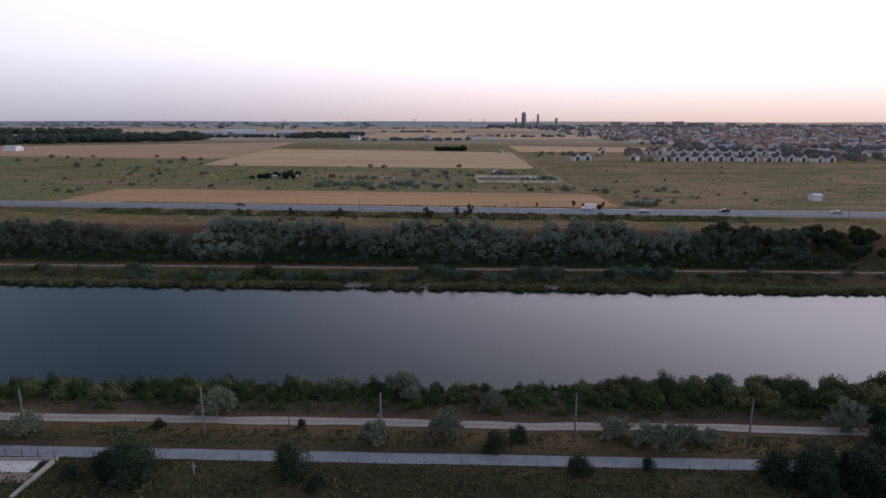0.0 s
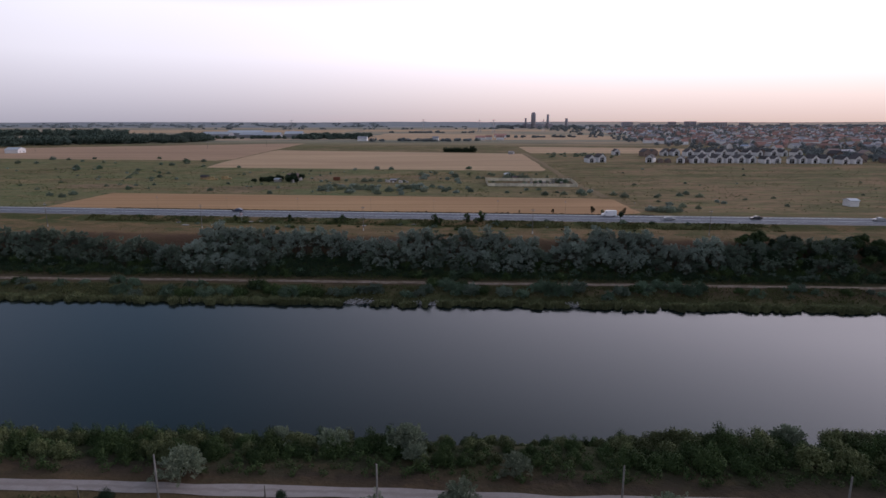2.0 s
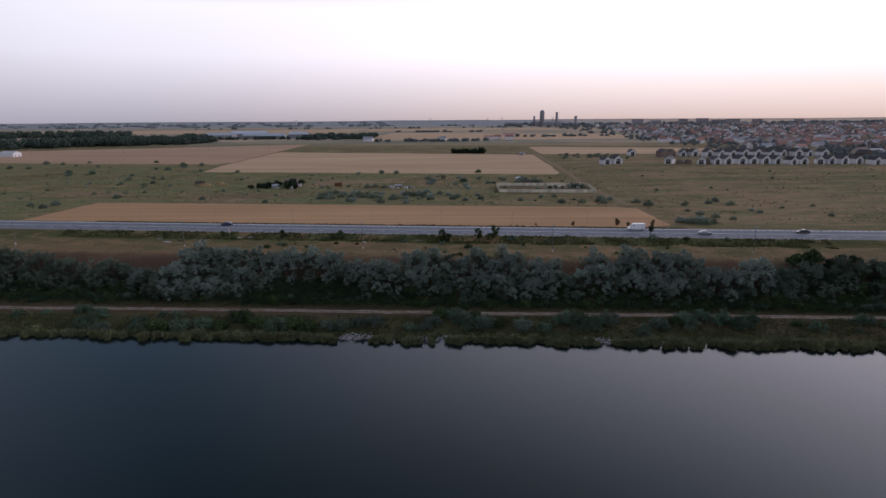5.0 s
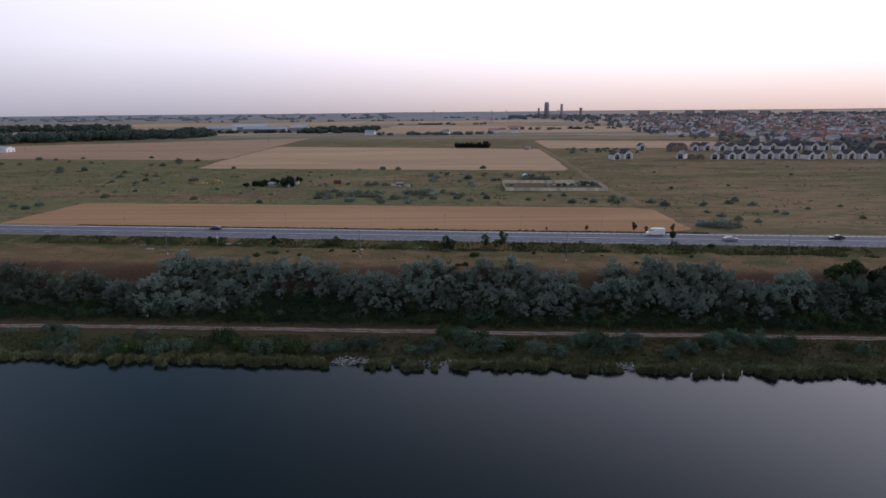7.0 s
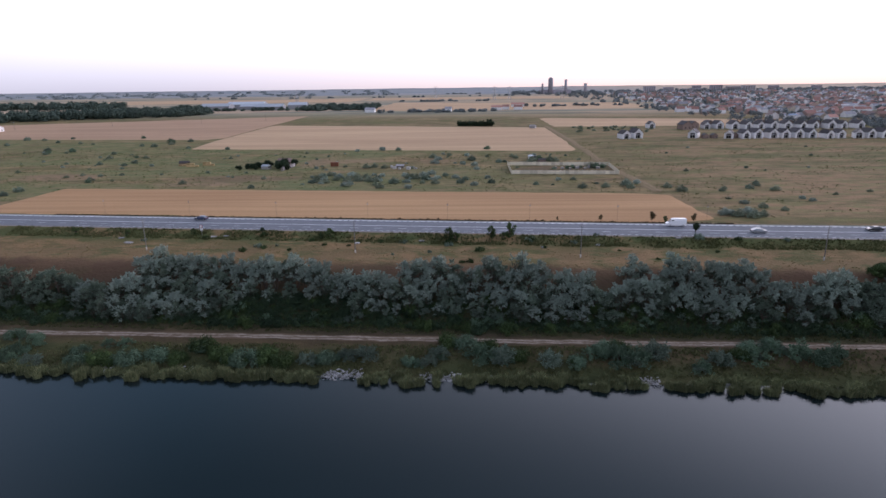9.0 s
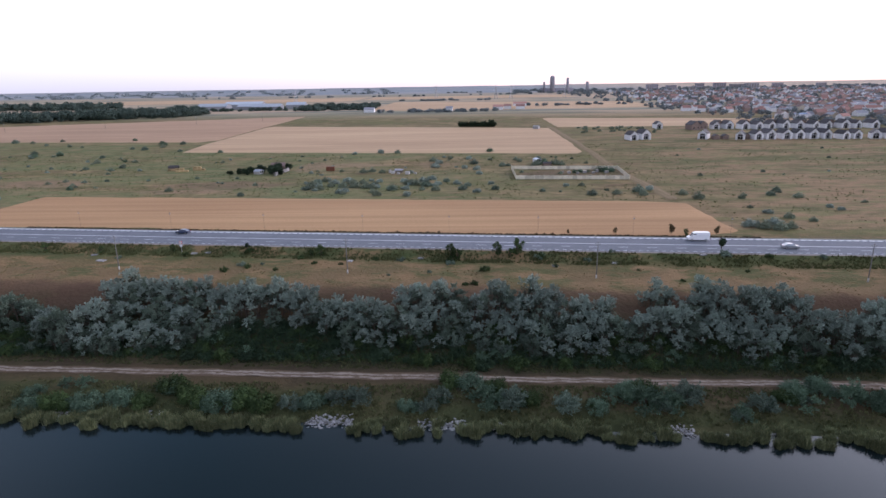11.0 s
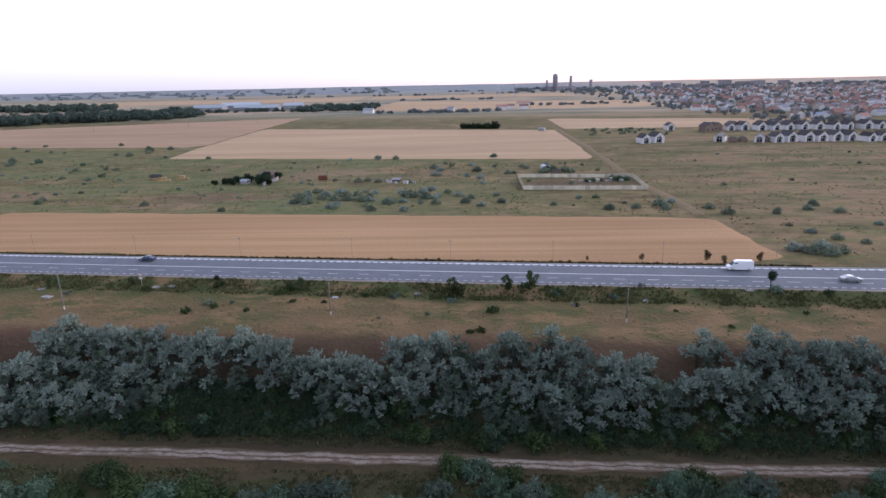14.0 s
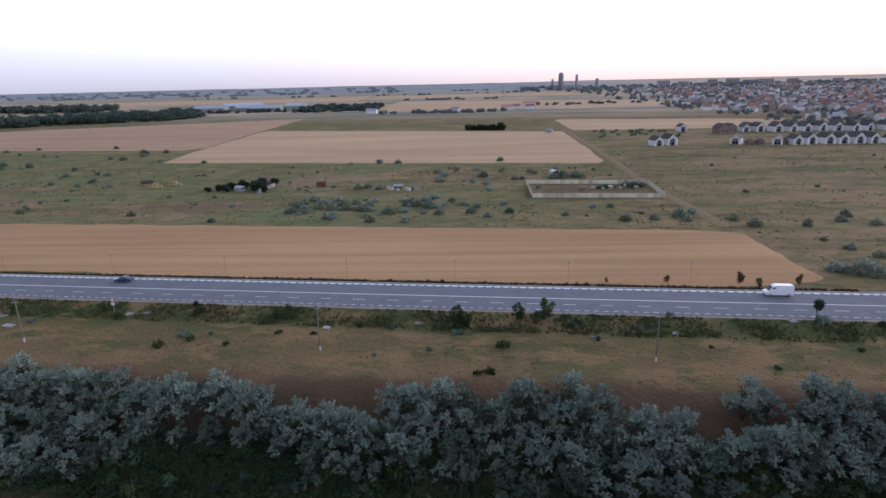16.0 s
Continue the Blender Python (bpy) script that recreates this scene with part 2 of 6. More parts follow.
    b.inputs["Roughness"].default_value, b.inputs["Specular IOR Level"].default_value = 0.95, 0.05
    bumped(nt, b, noisy(nt, at, 1.1, 6, 0.2, 0.8), 0.7, 0.35)
    return m


def straw_material(name, a, c2, rows=0.0):
    m, nt, b = node_mat(name)
    at = place(nt)
    c = mixer(nt, noisy(nt, place(nt, (0.2, 1, 1)), 0.03, 5, 0.35, 0.65), a, c2)
    c = mixer(nt, math_node(nt, "MULTIPLY", noisy(nt, place(nt, (0.03, 1.0, 1)), 0.22, 3, 0.4, 0.65), 0.5), c, tuple(v * 0.68 for v in c2))
    c = mixer(nt, math_node(nt, "MULTIPLY", noisy(nt, at, 1.5, 4, 0.45, 0.8), 0.35), c, tuple(v * 0.5 for v in c2))
    nt.links.new(c, b.inputs["Base Color"])
    b.inputs["Roughness"].default_value, b.inputs["Specular IOR Level"].default_value = 0.9, 0.05
    bumped(nt, b, noisy(nt, at, 2.0, 4, 0.2, 0.8), 0.5, 0.15)
    return m


def track_material(name, rut, middle, width):
    """A worn way: pale wheel ruts and grown-over middle, from the distance to its own axis (uv)."""
    m, nt, b = node_mat(name)
    uv = nt.nodes.new("ShaderNodeUVMap").outputs[0]
    s = nt.nodes.new("ShaderNodeSeparateXYZ")
    nt.links.new(uv, s.inputs[0])
    at = place(nt)
    u = math_node(nt, "ADD", s.outputs[0], math_node(nt, "MULTIPLY", math_node(nt, "SUBTRACT", noisy(nt, at, 0.4, 6, 0, 1, 0.65), 0.5), 1.7))
    a = math_node(nt, "ABSOLUTE", u, 0)
    r = nt.nodes.new("ShaderNodeMapRange")
    r.inputs[1].default_value, r.inputs[2].default_value = 0, width
    nt.links.new(a, r.inputs[0])
    c = ramped(nt, r.outputs[0], ((0.0, middle), (0.10, middle), (0.2, rut), (0.62, rut), (0.85, middle), (1.0, middle)))
    c = mixer(nt, math_node(nt, "MULTIPLY", noisy(nt, at, 0.5, 6, 0.42, 0.66, 0.65), 0.85), c, middle)
    c = mixer(nt, math_node(nt, "MULTIPLY", noisy(nt, at, 6, 3, 0.4, 0.8), 0.3), c, tuple(v * 0.6 for v in rut))
    nt.links.new(c, b.inputs["Base Color"])
    b.inputs["Roughness"].default_value, b.inputs["Specular IOR Level"].default_value = 0.95, 0.05
    bumped(nt, b, noisy(nt, at, 5, 4, 0.2, 0.8), 0.5, 0.05)
    return m


def water_material():
    m, nt, b = node_mat("canal_water")
    at = place(nt)
    c = mixer(nt, noisy(nt, at, 0.02, 3), (0.006, 0.012, 0.014), (0.008, 0.014, 0.016))
    nt.links.new(c, b.inputs["Base Color"])
    b.inputs["IOR"].default_value = 1.42
    rr = nt.nodes.new("ShaderNodeMapRange")
    rr.inputs[3].default_value, rr.inputs[4].default_value = 0.10, 0.14
    nt.links.new(noisy(nt, place(nt, (0.25, 1, 1)), 0.05, 3, 0.3, 0.7), rr.inputs[0])
    nt.links.new(rr.outputs[0], b.inputs["Roughness"])
    # the faces of the wind ripples lean towards the near bank
    lean = nt.nodes.new("ShaderNodeCombineXYZ")
    for sock, val in zip(lean.inputs, (0.0, -0.075, 0.997)):
        sock.default_value = val
    bumped(nt, b, noisy(nt, place(nt, (0.6, 1.6, 1)), 1.2, 3, 0, 1), 0.03, 0.08)
    nt.links.new(lean.outputs[0], nt.nodes["Bump"].inputs["Normal"])
    return m


M_GROUND, M_WATER = ground_material(), water_material()
M_STRAW = straw_material("stubble_gold", (0.51, 0.315, 0.168), (0.43, 0.255, 0.135))
M_PINK = straw_material("stubble_pink", (0.50, 0.33, 0.215), (0.43, 0.28, 0.185))
# pale stubble, its colour lifted a little more for haze over distant fields
M_STRAW2 = straw_material("stubble_pale", (0.58, 0.40, 0.25), (0.51, 0.345, 0.215))
M_GRAVEL = track_material("pale_gravel", (0.34, 0.30, 0.285), (0.27, 0.23, 0.215), 1.9)
M_DIRT = track_material("dirt_track", (0.34, 0.275, 0.23), (0.13, 0.09, 0.058), 1.2)
M_FAINT = track_material("faint_track", (0.27, 0.195, 0.12), (0.205, 0.155, 0.088), 2.2)
M_ASPHALT = plain("asphalt", (0.185, 0.195, 0.225), (0.155, 0.165, 0.19), 0.25, 0.85, bump=0.15, vary=0.0, world_space=True)
M_OLD_ASPHALT = plain("worn_asphalt", (0.25, 0.27, 0.30), (0.18, 0.195, 0.22), 0.5, 0.85, bump=0.2, vary=0.0, world_space=True)
M_LINE = plain("road_paint", (0.82, 0.82, 0.84), (0.74, 0.74, 0.76), 2.0, 0.7, bump=0, vary=0.1)
M_CONCRETE = plain("concrete", (0.46, 0.44, 0.41), (0.36, 0.345, 0.32), 1.2, 0.9)
M_PALE = plain("pale_concrete", (0.62, 0.60, 0.58), (0.5, 0.48, 0.46), 1.5, 0.9)
M_CREAM = plain("cream_concrete", (0.76, 0.70, 0.56), (0.64, 0.58, 0.46), 1.0, 0.85)
M_WHITE = plain("white_render", (0.85, 0.84, 0.85), (0.76, 0.75, 0.76), 0.8, 0.8, vary=0.05)
M_BROWNWALL = plain("brown_wall", (0.26, 0.19, 0.16), (0.2, 0.15, 0.13), 0.8, 0.85)
M_POLE = plain("weathered_pole", (0.23, 0.215, 0.20), (0.16, 0.15, 0.14), 2, 0.9)
M_WOOD = plain("grey_wood", (0.21, 0.18, 0.15), (0.15, 0.13, 0.11), 3, 0.9)
M_BARK = plain("bark", (0.11, 0.085, 0.065), (0.07, 0.055, 0.045), 6, 0.95)
M_STONE = plain("pale_stone", (0.40, 0.385, 0.385), (0.24, 0.23, 0.23), 1.5, 0.9, vary=0.35)
# red and brown tile colours lightened to include haze over the town
M_ROOFS = [plain("roof_dark", (0.085, 0.075, 0.08), None, 2, 0.7), plain("roof_red", (0.46, 0.25, 0.205), (0.36, 0.20, 0.17), 2, 0.8),
           plain("roof_brown", (0.34, 0.24, 0.22), None, 2, 0.8), plain("roof_grey", (0.40, 0.39, 0.43), None, 2, 0.6), plain("roof_blue", (0.14, 0.22, 0.36), None, 2, 0.5)]
M_WALLS = [M_WHITE, plain("wall_cream", (0.55, 0.48, 0.38), None, 1, 0.85), plain("wall_pink", (0.50, 0.36, 0.31), None, 1, 0.85), plain("wall_grey", (0.4, 0.4, 0.42), None, 1, 0.85)]
M_METAL = plain("galvanised", (0.55, 0.56, 0.58), None, 4, 0.45, 0.6)
M_SHEET = plain("sheet_roof", (0.52, 0.55, 0.60), (0.42, 0.45, 0.50), 0.4, 0.5, 0.1)
M_RUST = plain("rust", (0.22, 0.085, 0.05), (0.15, 0.06, 0.04), 2, 0.85)
# dark skyline walls lifted to a pale bluish grey to stand for haze
M_HAZEWALL = plain("tower_haze_grey", (0.40, 0.38, 0.42), (0.34, 0.33, 0.37), 0.2, 0.9)
M_RED = plain("sign_red", (0.55, 0.05, 0.04), None, 2, 0.5)
M_RUBBER = plain("rubber", (0.02, 0.02, 0.02), None, 9, 0.8)
M_HAY = plain("hay", (0.50, 0.37, 0.19), (0.4, 0.29, 0.15), 2, 0.95)


def glassy(name, col, rough, metal=0.0, coat=0.0):
    m, nt, b = node_mat(name)
    b.inputs["Base Color"].default_value = (*col, 1)
    b.inputs["Roughness"].default_value, b.inputs["Metallic"].default_value = rough, metal
    b.inputs["Coat Weight"].default_value = coat
    return m


M_GLASS = glassy("dark_glass", (0.015, 0.017, 0.02), 0.08)
M_VANPAINT, M_SILVER = glassy("white_paint", (0.80, 0.80, 0.82), 0.35, 0, 0.5), glassy("silver_paint", (0.34, 0.35, 0.37), 0.35, 0.4, 0.5)
M_NAVY, M_BLACK = glassy("navy_paint", (0.03, 0.045, 0.09), 0.35, 0, 0.6), glassy("black_paint", (0.02, 0.02, 0.023), 0.35, 0, 0.6)
M_LAMP, M_TAIL = glassy("headlight", (0.8, 0.8, 0.8), 0.15), glassy("tail_light", (0.35, 0.02, 0.02), 0.2)
L_SILVER = leafy("leaf_silver", (0.39, 0.465, 0.40), (0.16, 0.20, 0.167), 0.2)
L_GREY = leafy("leaf_greygreen", (0.225, 0.28, 0.215), (0.08, 0.11, 0.08), 0.3)
L_GREEN = leafy("leaf_green", (0.065, 0.095, 0.032), (0.033, 0.055, 0.02), 0.3)
L_WEED = leafy("leaf_weed", (0.17, 0.17, 0.07), (0.115, 0.13, 0.052), 0.3)
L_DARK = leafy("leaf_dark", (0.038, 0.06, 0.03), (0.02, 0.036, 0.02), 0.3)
# leaf colours carry haze: woods slightly, far trees much paler and bluer
L_WOOD = leafy("leaf_wood", (0.085, 0.115, 0.09), (0.055, 0.078, 0.066), 0.2)
L_FAR_HAZE = leafy("leaf_far_haze", (0.25, 0.28, 0.28), (0.175, 0.20, 0.21), 0.2)
L_REED = leafy("reed_leaf", (0.255, 0.255, 0.13), (0.085, 0.105, 0.05), 0.25)
L_TUFT = leafy("grass_tuft", (0.27, 0.19, 0.095), (0.19, 0.16, 0.07), 0.2, 0.8)
L_TEAL = leafy("leaf_teal", (0.15, 0.215, 0.145), (0.07, 0.112, 0.07), 0.25)
L_BANK = leafy("bank_blade", (0.13, 0.125, 0.056), (0.07, 0.08, 0.035), 0.2, 0.8)
L_PALE = leafy("leaf_pale", (0.25, 0.285, 0.20), (0.14, 0.168, 0.115), 0.25)
L_OLIVE = leafy("leaf_olive", (0.14, 0.155, 0.066), (0.075, 0.09, 0.04), 0.3)
# darker leaf colour that paints the shade inside silver crowns
L_INNER_SHADE = leafy("leaf_inner_shade", (0.085, 0.11, 0.08), (0.04, 0.055, 0.04), 0.2)
L_DIM = leafy("leaf_dim_silver", (0.185, 0.235, 0.185), (0.085, 0.115, 0.085), 0.25)
L_RUST = leafy("leaf_rusty", (0.12, 0.07, 0.035), (0.06, 0.055, 0.025), 0.25)


# ---- the lie of the land ----
# (y at x = 0, lean of the line, height)
BELTS = ((-5200, 0, -5.0), (58, 0, -6.0), (86, 0, -6.8), (92, 0, -7.6), (102, 0, -14.4), (106, 0, -17), (172, -0.04, -17), (177, -0.04, -14.6), (181, -0.035, -13.0),
         (186, -0.03, -11.4), (196, -0.03, -11.0), (199, -0.04, -10.4), (214, -0.05, -2.6), (219, -0.06, -1.7), (239, -0.085, -1.5), (242.5, -0.085, -0.1),
         (262.5, -0.085, -0.1), (265, -0.085, -0.4), (420, -0.085, -0.3), (520, -0.04, 4), (640, 0, 6.5), (1050, 0, 14), (1500, 0, 19), (2500, 0, 27), (3700, 0, 45), (5300, 0, 46))
WATER_Z = -14.0


def bend(x):
    c = max(-400.0, min(400.0, x))
    return c - 0.00047 * c * c + 0.6 * (x - c)


def nz(x, y, seed=0.0):
    return noise.noise(Vector((x, y, seed)))


def height(x, y):
    bx = bend(x)
    shore = 1.4 * nz(x / 8, 0, 3.1) + 0.8 * nz(x / 3, 0, 8.2)
    last = None
    z = BELTS[-1][2]
    for a, lean, hz in BELTS:
        yy = a + lean * bx + (shore if a in (177, 102) else 0.5 * shore if a in (181, 92) else 0)
        if y <= yy:
            z = hz if last is None else last[1] + (hz - last[1]) * (y - last[0]) / (yy - last[0])
            break
        last = (yy, hz)
    v = y + 0.05 * bx
    if 197 < v < 240:
        z += 0.5 * min(1, (v - 197) / 5, (240 - v) / 5) * nz(x / 9, y / 7, 5.5)
    if y > 2300:
        z += min(1, (y - 2300) / 900) * (6 * nz(x / 700, y / 900, 1.7) + 2.5 * nz(x / 200, y / 500, 2.7) - 0.0016 * max(0, x))
    return z


def road_y(x):
    return 252.4 - 0.085 * bend(x)


def mesh_of(name, verts, faces, mat, smooth=False):
    me = bpy.data.meshes.new(name)
    me.from_pydata([tuple(v) for v in verts], [], [tuple(f) for f in faces])
    for mm in mat if isinstance(mat, (list, tuple)) else [mat]:
        me.materials.append(mm)
    if smooth:
        me.polygons.foreach_set("use_smooth", [True] * len(me.polygons))
    me.update()
    return me


def thing(name, label, category, group="", kind="", at=(0, 0, 0), turn=0.0, scale=1.0):
    """An Empty at the base of a thing, which parents its parts."""
    e = new(name)
    e.matrix_basis = pose(*at, 0, 0, turn) @ Matrix.Scale(scale, 4)
    e.empty_display_size = 0.3
    return tagged(e, label, category, group, kind)


def part(name, me, parent, label="", at=None):
    ob = new(name, me)
    ob.parent = parent
    if at is not None:
        ob.matrix_basis = at
    if label:
        tagged(ob, label)
    return ob


def grid_mesh(name, xs, ys, zfun, mat):
    verts = [(x, y, zfun(x, y)) for y in ys for x in xs]
    n = len(xs)
    faces = [(j * n + i, j * n + i + 1, (j + 1) * n + i + 1, (j + 1) * n + i) for j in range(len(ys) - 1) for i in range(n - 1)]
    return mesh_of(name, verts, faces, mat, True)


def spread(*spans):
    out = []
    for a, b, step in spans:
        n = max(1, round((b - a) / step))
        out += [a + (b - a) * i / n for i in range(n)]
    return out + [spans[-1][1]]


XS = spread((-5400, -1400, 400), (-1400, -420, 70), (-420, -160, 10), (-160, 150, 3), (150, 420, 10), (420, 1400, 70), (1400, 5400, 400))
YS = spread((-5200, -400, 600), (-400, 50, 45), (50, 107, 1.5), (107, 171, 16), (171, 272, 1.5), (272, 420, 12), (420, 660, 20), (660, 1500, 60), (1500, 2500, 120), (2500, 5300, 140))
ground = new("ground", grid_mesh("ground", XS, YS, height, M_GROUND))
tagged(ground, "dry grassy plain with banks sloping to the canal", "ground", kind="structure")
water = new("water", grid_mesh("water", spread((-2500, 2500, 500)), [94, 140, 186], lambda x, y: WATER_Z, M_WATER))
tagged(water, "still dark canal water reflecting the dusk sky", "water", kind="structure")


def ribbon(name, label, category, yfun, half, x0, x1, step, lift, mat, across=6, wobble=0.0):
    """A way along x, laid on the ground; its uv holds the distance to its axis and the way along it."""
    verts, uvs = [], []
    xs = spread((x0, x1, step))
    for x in xs:
        for i in range(across + 1):
            u = (2 * i / across - 1) * half
            e = wobble * nz(x / 6, i * 3.3, 4.4) if i in (0, across) else 0
            y = yfun(x) + u + e
            verts.append((x, y, height(x, y) + lift))
            uvs.append((u, x))
    n = across + 1
    faces = [(j * n + i, (j + 1) * n + i, (j + 1) * n + i + 1, j * n + i + 1) for j in range(len(xs) - 1) for i in range(across)]
    me = mesh_of(name, verts, faces, mat, True)
    lay = me.uv_layers.new(name="UVMap")
    for lp in me.loops:
        lay.data[lp.index].uv = uvs[lp.vertex_index]
    return tagged(new(name, me), label, category, kind="structure")


main_road = ribbon("road", "four-lane grey asphalt road with white markings", "road", road_y, 7.9, -1200, 1200, 6, 0.07, M_ASPHALT, 4)
ribbon("road_shoulder", "strip of pale gravel beside the road", "verge", lambda x: road_y(x) - 8.45 + 0.1 * nz(x / 9, 0, 2), 0.5, -420, 420, 3, 0.05, M_GRAVEL, 4, 0.25)
ribbon("gravel_path", "pale gravel service path beside the canal", "path", lambda x: 78.95 - 0.035 * x + 0.5 * nz(x / 25, 0, 9), 1.15, -420, 420, 2, 0.06, M_GRAVEL, 4, 0.35)
ribbon("lane", "narrow worn grey asphalt lane", "road", lambda x: 69.25 - 0.034 * x, 1.3, -420, 420, 3, 0.06, M_OLD_ASPHALT, 3, 0.12)
ribbon("dirt_track", "two-rut dirt track along the far bank", "path", lambda x: 191.2 - 0.036 * x + 0.7 * nz(x / 22, 0, 7), 1.35, -420, 420, 1, 0.06, M_DIRT, 6, 0.7)


def field(name, label, x0, x1, near, far, mat, nx, ny, ragged=1.0, lift=0.15):
    """A stubble field between two lines, with slightly ragged sides."""
    verts = []
    for j in range(ny + 1):
        for i in range(nx + 1):
            f = i / nx
            x = x0 + (x1 - x0) * f
            y = near(x) + (far(x) - near(x)) * j / ny
            if i in (0, nx):
                x += ragged * nz(y / 9, x, 2.2)
            if j in (0, ny):
                y += ragged * nz(x / 12, y, 6.1)
            verts.append((x, y, height(x, y) + (-0.05 if i in (0, nx) or j in (0, ny) else lift)))
    n = nx + 1
    faces = [(j * n + i, j * n + i + 1, (j + 1) * n + i + 1, (j + 1) * n + i) for j in range(ny) for i in range(nx)]
    return tagged(new(name, mesh_of(name, verts, faces, mat, True)), label, "field", kind="structure")


def near_edge(x):
    return road_y(x) + 10.6 + 0.10 * max(0, x - 52) + 0.006 * max(0, x - 55) ** 2


field("stubble_field", "golden harvested field behind the road", -187, 80, near_edge, lambda x: 319.4 - 0.09 * x - 0.012 * max(0, x - 62) ** 2, M_STRAW, 120, 24, 1.2, 0.3)
field("stubble_field", "wide golden harvested field on the plain", -200, 72, lambda x: 468 - 0.115 * x, lambda x: 645 - 0.22 * x, M_STRAW2, 60, 20, 1.5, 0.3)
field("stubble_field", "pale reddish harvested field by the woods", -900, -200.6, lambda x: 520 - 0.12 * x, lambda x: 905 + 0.33 * x, M_PINK, 60, 20, 2, 0.4)
field("stubble_field", "pale harvested field beside the village", 80, 330, lambda x: 640 - 0.06 * x, lambda x: 772 - 0.22 * x, M_STRAW2, 30, 12, 1.5, 0.4)
field("stubble_field", "far pale harvested field", -140, 275, lambda x: 935, lambda x: 1220 - 0.3 * x, M_STRAW2, 30, 14, 2, 0.5)
field("stubble_field", "far pale harvested strip", -900, -240, lambda x: 1330, lambda x: 1600, M_STRAW2, 30, 10, 4, 0.7)
field("stubble_field", "far pale harvested strip", -230, 240, lambda x: 1420, lambda x: 1620, M_STRAW2, 30, 10, 4, 0.7)


def lane_up(name, label, xfun, y0, y1, half, mat):
    verts, uvs = [], []
    ys = spread((y0, y1, 5))
    for y in ys:
        for i in range(5):
            u = (i / 2 - 1) * half
            verts.append((xfun(y) + u, y, height(xfun(y) + u, y) + (-0.03 if i in (0, 4) else 0.2)))
            uvs.append((u, y))
    faces = [(j * 5 + i, j * 5 + i + 1, (j + 1) * 5 + i + 1, (j + 1) * 5 + i) for j in range(len(ys) - 1) for i in range(4)]
    me = mesh_of(name, verts, faces, mat, True)
    lay = me.uv_layers.new(name="UVMap")
    for lp in me.loops:
        lay.data[lp.index].uv = uvs[lp.vertex_index]
    return tagged(new(name, me), label, "path", kind="structure")


lane_up("field_track", "faint dirt track between the parcels", lambda y: 78 + 1.5 * nz(y / 40, 0, 1) - 0.012 * (y - 312), 316, 640, 2.8, M_FAINT)


# ---- shapes ----
def box_vf(x0, x1, y0, y1, z0, z1):
    v = [(x, y, z) for z in (z0, z1) for y in (y0, y1) for x in (x0, x1)]
    return v, [(0, 2, 3, 1), (4, 5, 7, 6), (0, 1, 5, 4), (1, 3, 7, 5), (3, 2, 6, 7), (2, 0, 4, 6)]


def bevel_box(name, x0, x1, y0, y1, z0, z1, mat, b=0.05):
    bm = bmesh.new()
    v, f = box_vf(x0, x1, y0, y1, z0, z1)
    vs = [bm.verts.new(p) for p in v]
    for q in f:
        bm.faces.new([vs[i] for i in q])
    bmesh.ops.bevel(bm, geom=bm.edges[:], offset=b, segments=1, affect="EDGES")
    bmesh.ops.recalc_face_normals(bm, faces=bm.faces[:])
    me = bpy.data.meshes.new(name)
    bm.to_mesh(me)
    bm.free()
    me.materials.append(mat)
    return me


def join_vf(*pieces):
    V, F = [], []
    for v, f in pieces:
        n = len(V)
        V += list(v)
        F += [tuple(i + n for i in q) for q in f]
    return V, F


def tube_vf(points, radii, sides=6):
    """A tapered round limb through the points, closed at its ends."""
    V, F = [], []
    for k, (p, r) in enumerate(zip(points, radii)):
        p = Vector(p)
        d = Vector(points[min(k + 1, len(points) - 1)]) - Vector(points[max(k - 1, 0)])
        q = d.to_track_quat("Z", "Y")
        V += [tuple(p + q @ Vector((r * math.cos(2 * math.pi * i / sides), r * math.sin(2 * math.pi * i / sides), 0))) for i in range(sides)]
    for k in range(len(points) - 1):
        for i in range(sides):
            j = (i + 1) % sides
            F.append((k * sides + i, k * sides + j, (k + 1) * sides + j, (k + 1) * sides + i))
    F += [tuple(range(sides - 1, -1, -1)), tuple((len(points) - 1) * sides + i for i in range(sides))]
    return V, F


